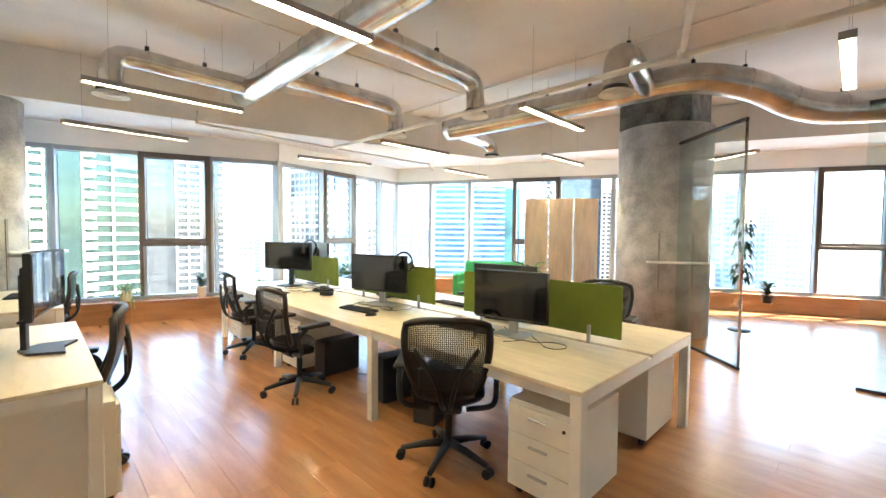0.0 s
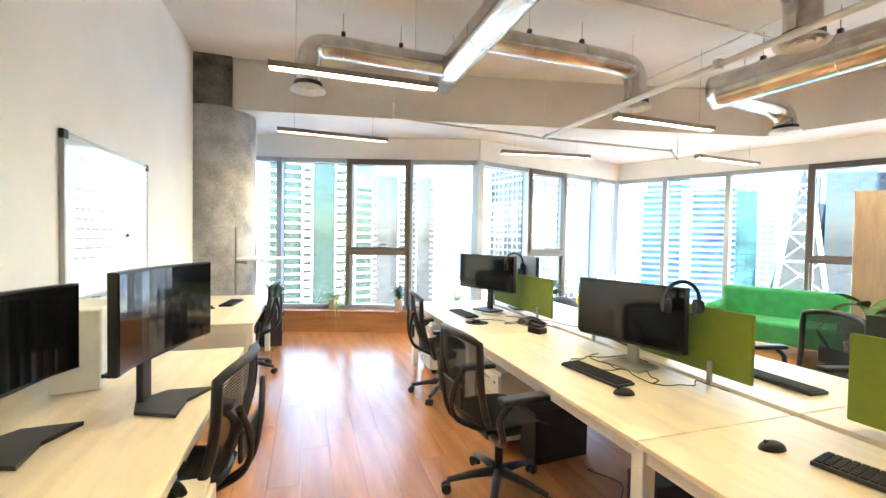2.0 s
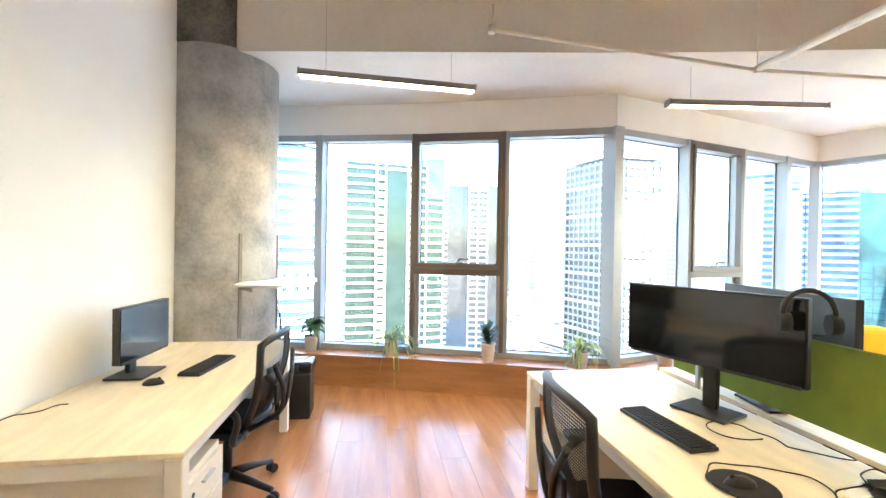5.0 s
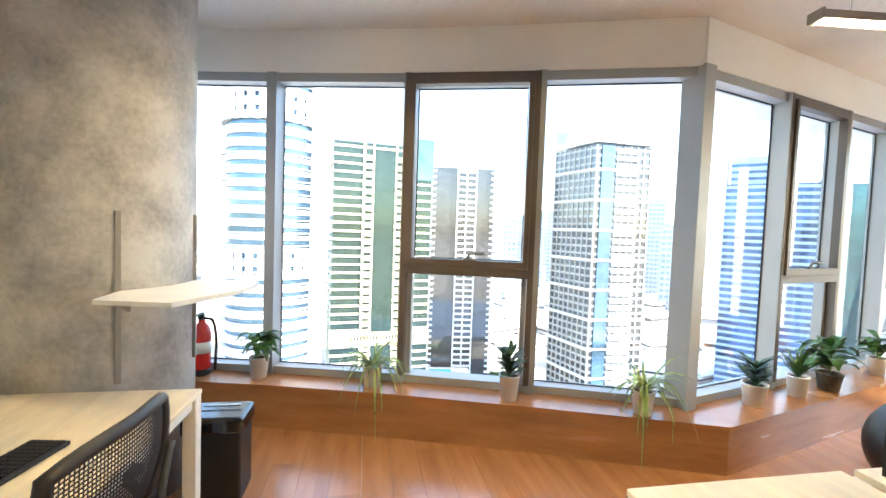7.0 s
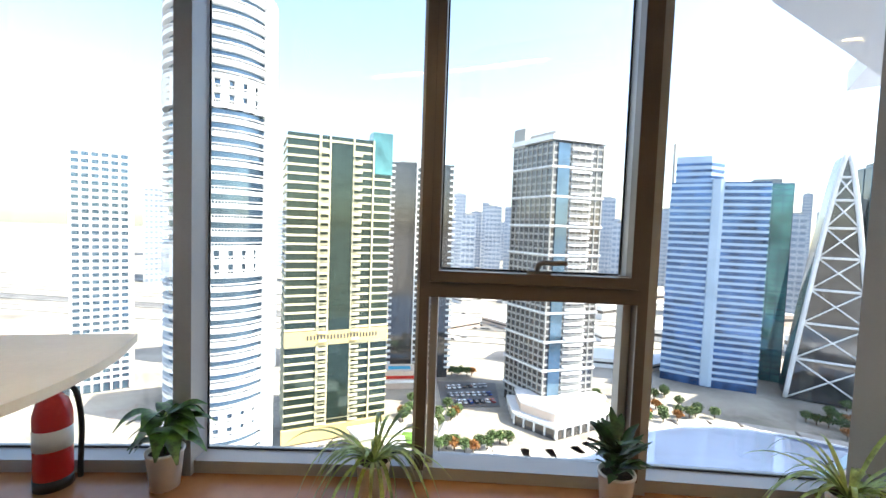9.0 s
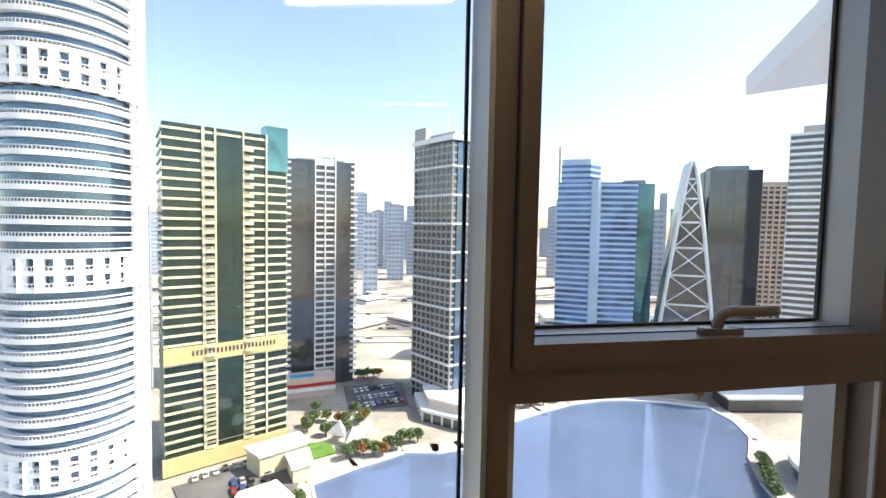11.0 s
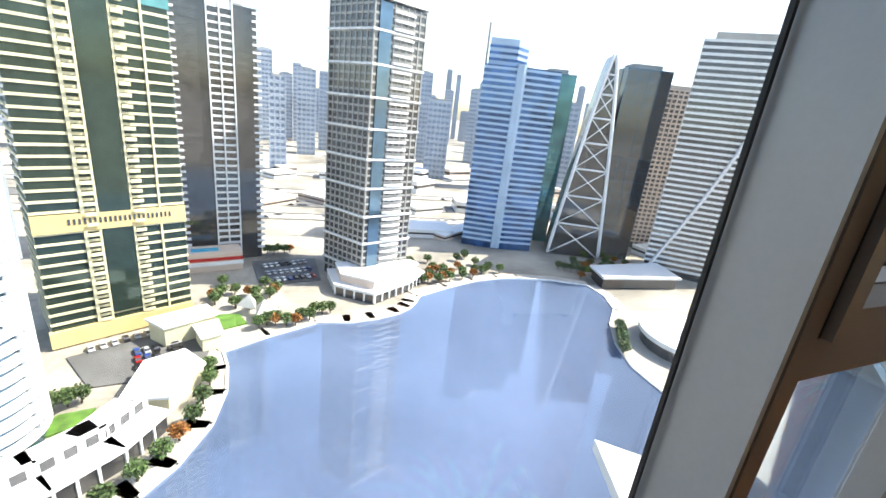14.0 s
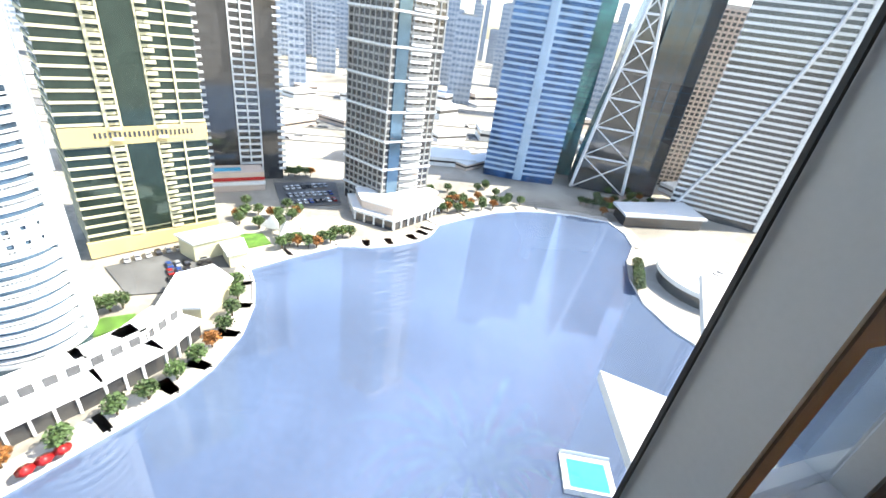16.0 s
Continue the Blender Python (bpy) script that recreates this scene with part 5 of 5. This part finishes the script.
for i in range(46):
    az = radians(rb.uniform(-14, 80))
    d = rb.uniform(290, 640)
    if 16 < math.degrees(az) < 34 and d < 360:
        d += 150
    w, dp_, h = rb.uniform(14, 45), rb.uniform(10, 30), rb.uniform(4, 14)
    x, y = math.sin(az) * d, math.cos(az) * d
    b = thing("low_building", "low pale flat-roofed building beside the highway", "building", "low buildings", m=pose(x, y, GZ - 0.6, 0, 0, rb.uniform(-30, 30)))
    part("wall", bx(-w / 2, w / 2, -dp_ / 2, dp_ / 2, 0, h), M_TW if i % 3 else M_PINK, b)
    part("window_band", bx(-w / 2 - 0.1, w / 2 + 0.1, -dp_ / 2 - 0.1, dp_ / 2 + 0.1, h * 0.45, h * 0.7), M_GK, b)
    part("roof", bx(-w / 2 - 0.4, w / 2 + 0.4, -dp_ / 2 - 0.4, dp_ / 2 + 0.4, h, h + 0.6), M_TW, b)
for k, (d, w) in enumerate(((330, 16), (372, 20), (420, 16), (520, 22))):
    az0 = radians(20)
    m = pose(math.sin(az0) * d, math.cos(az0) * d, GZ - 0.6, 0, 0, -20)
    rd = structure("road", bx(-700, 700, -w / 2, w / 2, 0.02, 0.10, m=m), M_ROAD if k in (1,) else M_PROM, "wide multi-lane highway across the district", "road")
    ln = bmesh.new()
    for s in (-w / 2 - 0.4, -w / 6, w / 6, w / 2 + 0.4):
        box(ln, -700, 700, s - 0.35, s + 0.35, 0.10, 0.9 if abs(s) > w / 3 else 0.13, m)
    structure("road_barriers", ln, M_TG, "low concrete barriers along the highway", "barrier")

# foreground low-rise on the shore
structure("car_park", prism([(-20, 166), (14, 172), (22, 166), (14, 140), (-14, 146)], GZ - 0.6, GZ - 0.06), M_ROAD, "grey asphalt parking court before the green tower", "road")
structure("car_park_east", prism([(46, 200), (74, 196), (82, 226), (50, 232)], GZ - 0.6, GZ - 0.06), M_ROAD, "dark asphalt car park between the towers", "road")
ter = thing("shore_terrace", "long white terrace building with colonnade along the promenade", "building")
line = [(-55, 88), (-34, 97), (-18, 103), (-6, 109), (3, 118)]
for a, b in zip(line, line[1:]):
    m = seg_matrix(a, b)
    L = (Vector(b) - Vector(a)).length
    part("storey", bx(0, L, 0, 14, GZ - 0.6, GZ + 4.5, m=m), M_GK, ter)
    part("deck", bx(-0.3, L + 0.3, -0.8, 15, GZ + 4.5, GZ + 5.8, m=m), M_TW, ter)
    part("upper_wall", bx(0, L, 5, 6, GZ + 5.8, GZ + 9.3, m=m), M_TW, ter)
    ww, cc = bmesh.new(), bmesh.new()
    for k in range(int(L / 4)):
        box(ww, 0.8 + 4 * k, 3.2 + 4 * k, 4.9, 5.0, GZ + 6.2, GZ + 8.6, m)
        box(cc, 4 * k, 4 * k + 0.6, -0.5, 0.1, GZ - 0.5, GZ + 4.5, m)
    part("windows", ww, M_GK, ter)
    part("columns", cc, M_TW, ter)
for pts, z in (([(-6, 128), (4, 124), (14, 136), (10, 146), (0, 144)], 5), ([(2, 168), (20, 172), (22, 164), (6, 160)], 7), ([(16, 152), (22, 153), (22, 162), (15, 161)], 5)):
    lb = thing("shop_block", "low white flat-roofed shop block on the promenade", "building", "shop blocks")
    part("wall", prism(pts, GZ - 0.6, GZ + z), M_TY, lb)
    part("roof", prism(offset_poly(pts, 0.7), GZ + z, GZ + z + 0.8), M_TW, lb)
for pts in ([(-27, 118), (-17, 122), (-15, 127), (-24, 126)], [(-24, 128), (-15, 129), (-12, 135), (-20, 136)], [(22, 178), (32, 175), (33, 166), (24, 165)], [(230, 150), (250, 140), (258, 148), (238, 158)]):
    structure("lawn", prism(pts, GZ - 0.6, GZ + 0.1), M_GRASS, "small bright green lawn", "lawn")
sail = thing("shade_sails", "white tensile shade sails over the plaza", "canopy")
for c, r_ in (((40, 168), 6), ((47, 173), 5.5), ((36, 175), 5)):
    bm = bmesh.new()
    v = [bm.verts.new((c[0] + r_ * math.cos(k * 2.09 + r_), c[1] + r_ * math.sin(k * 2.09 + r_), GZ + 3)) for k in range(3)]
    tp = bm.verts.new((c[0], c[1], GZ + 8))
    for k in range(3):
        bm.faces.new((v[k], v[(k + 1) % 3], tp))
    bmesh.ops.solidify(bm, geom=bm.faces[:], thickness=0.1)
    part("sail", bm, M_TW, sail)
    part("mast", cy((c[0], c[1], GZ - 0.6), (c[0], c[1], GZ + 8.5), 0.15, n=6), M_TG, sail)

# parked cars
CARM = [mat(n, c, 0.3, 0.3, var=0.03) for n, c in (("car_white", (0.75, 0.75, 0.75)), ("car_black", (0.02, 0.02, 0.025)), ("car_silver", (0.45, 0.46, 0.48)), ("car_red", (0.35, 0.02, 0.02)), ("car_blue", (0.03, 0.08, 0.3)))]
protos = []
for cm, nm in zip(CARM, ("white", "black", "silver", "red", "blue")):
    c = thing("parked_car", f"{nm} saloon car parked in the court", "car", "parked cars")
    part("body", bx(-0.9, 0.9, -2.2, 2.2, 0.25, 0.85, 0.15), cm, c)
    bm = bx(-0.78, 0.78, -1.2, 1.3, 0.85, 1.42, 0.0)
    for v in bm.verts:
        if v.co.z > 1:
            v.co.y *= 0.68
            v.co.x *= 0.86
    part("cabin_glass", bm, M_GK, c)
    part("roof", bx(-0.66, 0.66, -0.80, 0.86, 1.42, 1.47, 0.02), cm, c)
    for x in (-0.85, 0.85):
        for y in (-1.35, 1.35):
            part("wheel", cy((x - 0.1, y, 0.33), (x + 0.1, y, 0.33), 0.33, n=12), M_RUBBER, c)
    protos.append(c)
spots = [(-2 + 2.6 * (k % 3), 150 + 4.9 * (k // 3), 10) for k in range(9)] + [(8.5, 146 + 3 * k, 98) for k in range(7)] + [(-14 + 3.1 * k, 168 + 0.8 * k, 10) for k in range(7)]
spots += [(52 + 2.9 * k, 203 - 0.2 * k, 5) for k in range(8)] + [(53 + 2.9 * k, 212 - 0.2 * k, 5) for k in range(8)] + [(54 + 2.9 * k, 222, 5) for k in range(8)]
spots += [(182 + 4 * (k % 5), 60 + 8 * (k // 5), 40 + k) for k in range(10)]
rk = random.Random(3)
used = set()
for x, y, r in spots:
    k = rk.choice((0, 0, 0, 1, 1, 2, 2, 3, 4))
    m = pose(x, y, (GZ - 0.06) if x < 150 else GZ + 6.6, 0, 0, r + rk.choice((0, 180)))
    if k not in used:
        used.add(k)
        protos[k].matrix_basis = m
    else:
        copy_thing(protos[k], m)
for k, c in enumerate(protos):
    if k not in used:
        c.matrix_basis = pose(-12 + 3 * k, 152, GZ - 0.06, 0, 0, 12)

# trees
def make_tree(seed, h, r, leafm, label):
    rr = random.Random(seed)
    t = thing("tree", label, "tree", "promenade trees")
    part("trunk", tube([(0, 0, 0), (0.1, 0, h * 0.3), (0.0, 0.1, h * 0.6)], 0.25, 7, radii=[0.28, 0.2, 0.1]), M_TRUNK, t)
    for k in range(4):
        a = k * 1.57 + rr.uniform(-0.4, 0.4)
        part("limb", tube([(0.05, 0, h * (0.35 + 0.06 * k)), (r * 0.6 * math.cos(a), r * 0.6 * math.sin(a), h * 0.75)], 0.08, 5), M_TRUNK, t)
    bm = bmesh.new()
    for _ in range(420):
        d = Vector((rr.gauss(0, 1), rr.gauss(0, 1), rr.gauss(0, 0.8))).normalized() * (rr.random() ** 0.4)
        c = Vector((d.x * r, d.y * r, h * 0.68 + d.z * h * 0.34)) + Vector((rr.uniform(-.4, .4), rr.uniform(-.4, .4), 0))
        u, v = Vector((rr.gauss(0, 1), rr.gauss(0, 1), rr.gauss(0, 1))).normalized(), Vector((rr.gauss(0, 1), rr.gauss(0, 1), rr.gauss(0, 1))).normalized()
        s = rr.uniform(0.25, 0.55)
        bm.faces.new([bm.verts.new(c + p) for p in (u * s, v * s, -u * s, -v * s)])
    part("crown", bm, leafm, t)
    return t


ta = make_tree(1, 5.5, 2.4, M_TREE, "small green broadleaf tree on the promenade")
tb = make_tree(2, 5.0, 2.2, M_AUTUMN, "small orange-brown tree on the promenade")
ta.matrix_basis, tb.matrix_basis = pose(-25, 92.5, GZ - 0.1), pose(42, 160, GZ - 0.1)
rt_ = random.Random(12)
for x, y in [(-40, 87), (-34, 92), (-16, 97), (-10, 99), (-4, 103), (1, 107), (5, 112), (9, 117), (12, 124), (15, 132), (16, 139)] + [(36 + 3.2 * k, 158 + rt_.uniform(-1, 6)) for k in range(10)] + [(120 + 4 * k, 172 + rt_.uniform(-3, 4)) for k in range(14)] + [(215 + 4 * k, 148 + rt_.uniform(-6, 6)) for k in range(10)] + [(158 + 3 * k, 80 + 2.2 * k) for k in range(7)] + [(60 + 3 * k, 240 + rt_.uniform(-2, 2)) for k in range(5)] + [(-24 + 3 * k, 139 + rt_.uniform(-1, 1)) for k in range(4)]:
    copy_thing(tb if rt_.random() < 0.28 else ta, pose(x, y, GZ - 0.1, 0, 0, rt_.uniform(0, 360)) @ Matrix.Scale(1, 4))
rh = random.Random(31)
for k in range(64):
    az = radians(rh.uniform(6, 52))
    d = rh.choice((326, 334, 366, 378, 416, 424)) / math.cos(az - radians(20))
    copy_thing(protos[rh.choice((0, 0, 1, 2))], pose(math.sin(az) * d, math.cos(az) * d, GZ - 0.5, 0, 0, 70 + rh.choice((0, 180))))
for k in range(46):
    x, y = rh.choice(((rh.uniform(118, 178), rh.uniform(170, 200)), (rh.uniform(24, 52), rh.uniform(176, 206)), (rh.uniform(212, 270), rh.uniform(142, 168))))
    copy_thing(tb if rh.random() < 0.25 else ta, pose(x, y, GZ - 0.6, 0, 0, rh.uniform(0, 360)))
for k in range(3):
    u = thing("parasol", "red square parasol on the waterside terrace", "parasol", "parasols", m=pose(-29.5 + 2.6 * k, 87.3 + 1.2 * k, GZ - 0.1))
    part("canopy", lathe([(1.6, 2.4), (0.05, 3.1)], 8), M_RED, u)
    part("pole", cy((0, 0, 0), (0, 0, 3.1), 0.04, n=6), M_TG, u)
dk = thing("floating_pool", "small floating deck with a bright blue pool", "pool deck", m=pose(71.5, 34.5, GZ - 0.35, 0, 0, -39.4))
part("deck", bx(-6, 6, -5, 5, 0, 0.6), M_TW, dk)
part("pool", bx(-4.5, 4.5, -3.5, 3.5, 0.6, 0.66), M_POOL, dk)
for s in (-4.9, 4.9):
    part("railing", bx(-6, 6, s - 0.05, s + 0.05, 0.6, 1.7), M_TW, dk)

# the district lies turned a little from the room's axes
TURN = Matrix.Translation((0.8, 8.2, 0)) @ Matrix.Rotation(radians(-3.6), 4, "Z") @ Matrix.Translation((-0.8, -8.2, 0))
for ob in list(scene.objects):
    if ob.parent is None and ob not in indoors:
        ob.matrix_basis = TURN @ ob.matrix_basis

# own building outside: glass skin below and above, canopies
M_SKIN = mat("own_facade_glass", (0.22, 0.30, 0.34), 0.05, 0.7, var=0.1, scale=0.4)
own = thing("own_building_facade", "reflective glass skin of the same building with white ledges", "facade", kind="structure")
for p, q in ((B_PTS[0], B_PTS[-1]), (C_PTS[0], C_PTS[-1])):
    m = seg_matrix(p, q)
    L = (Vector(q) - Vector(p)).length
    part("glass_skin", bx(0, L, 0.21, 0.26, -9, 0.33, m=m), M_SKIN, own)
    part("glass_skin", bx(0, L, 0.23, 0.28, 2.86, 4.6, m=m), M_SKIN, own)
    part("ledge", bx(-0.1, L + 0.2, 0.20, 0.55, 2.80, 2.95, m=m), M_TW, own)
canopy = prism([(6.7, 8.85), (11.2, 12.7), (12.4, 10.0), (9.2, 8.0), (7.4, 8.75)], 4.6, 5.0)
part("canopy", canopy, M_TW, own, "white panelled roof canopy jutting from the facade")
fin_ = prism([(7.3, 9.0), (9.96, 12.0), (10.9, 10.2), (8.1, 8.5)], -6.3, -6.0)
part("lower_ledge", fin_, M_TW, own, "white wedge-shaped ledge below the windows")
fin2 = prism([(5.2, 8.6), (7.3, 9.0), (11.5, 9.6), (10.4, 11.0)], -2.6, -2.45)
part("slanted_ledge", fin2, M_TW, own)

# ---------- floor ----------
structure("floor_slab", prism([(XW - 0.2, -4.2), *[(x, y + 0.05) for x, y in FACADE][:1], *FACADE[1:], (END[0], -4.2)], -0.32, -0.012), M_CONC, "concrete slab under the laminate", "floor")
floor = thing("floor", "warm brown wood-look laminate plank floor", "floor", kind="structure")
PW, PL = 0.192, 1.29


def plank_mesh(w, l):
    bm = bmesh.new()
    g = 0.0007
    box(bm, g, w - g, g, l - g, -0.012, 0.0)
    return mesh_of("plank", bm, M_FLOOR)


pm_full = plank_mesh(PW, PL)
rest = bmesh.new()
rf = random.Random(5)
made = 0


def inside(x, y):
    poly = [(XW, -4.0), *FACADE, (END[0], -4.0)]
    c = False
    for (xa, ya), (xb, yb) in zip(poly, poly[1:] + poly[:1]):
        if (ya > y) != (yb > y) and x < (xb - xa) * (y - ya) / (yb - ya) + xa:
            c = not c
    return c


nx = int((END[0] - XW) / PW)
for i in range(nx):
    x = XW + i * PW
    y = -4.0 + rf.uniform(-1, 0)
    while y < 9:
        ok = inside(x + PW / 2, y + PL / 2) or inside(x + PW / 2, y + 0.1) or inside(x + PW / 2, y + PL - 0.1)
        ya, yb = max(y, -4.0), y + PL
        if ok:
            while yb > ya + 0.1 and not inside(x + PW / 2, yb - 0.02):
                yb -= 0.05
            full = ya == y and abs(yb - (y + PL)) < 0.01
            if full and made < 300 and x < 2.6 and y > 0.3:
                o = new("plank", pm_full)
                o.parent = floor
                o.location = (x, y, 0)
                made += 1
            else:
                box(rest, x + 0.0007, x + PW - 0.0007, ya + 0.0007, yb - 0.0007, -0.012, 0.0)
        y += PL
tagged(part("planks", rest, M_FLOOR, floor), kind="stuff")
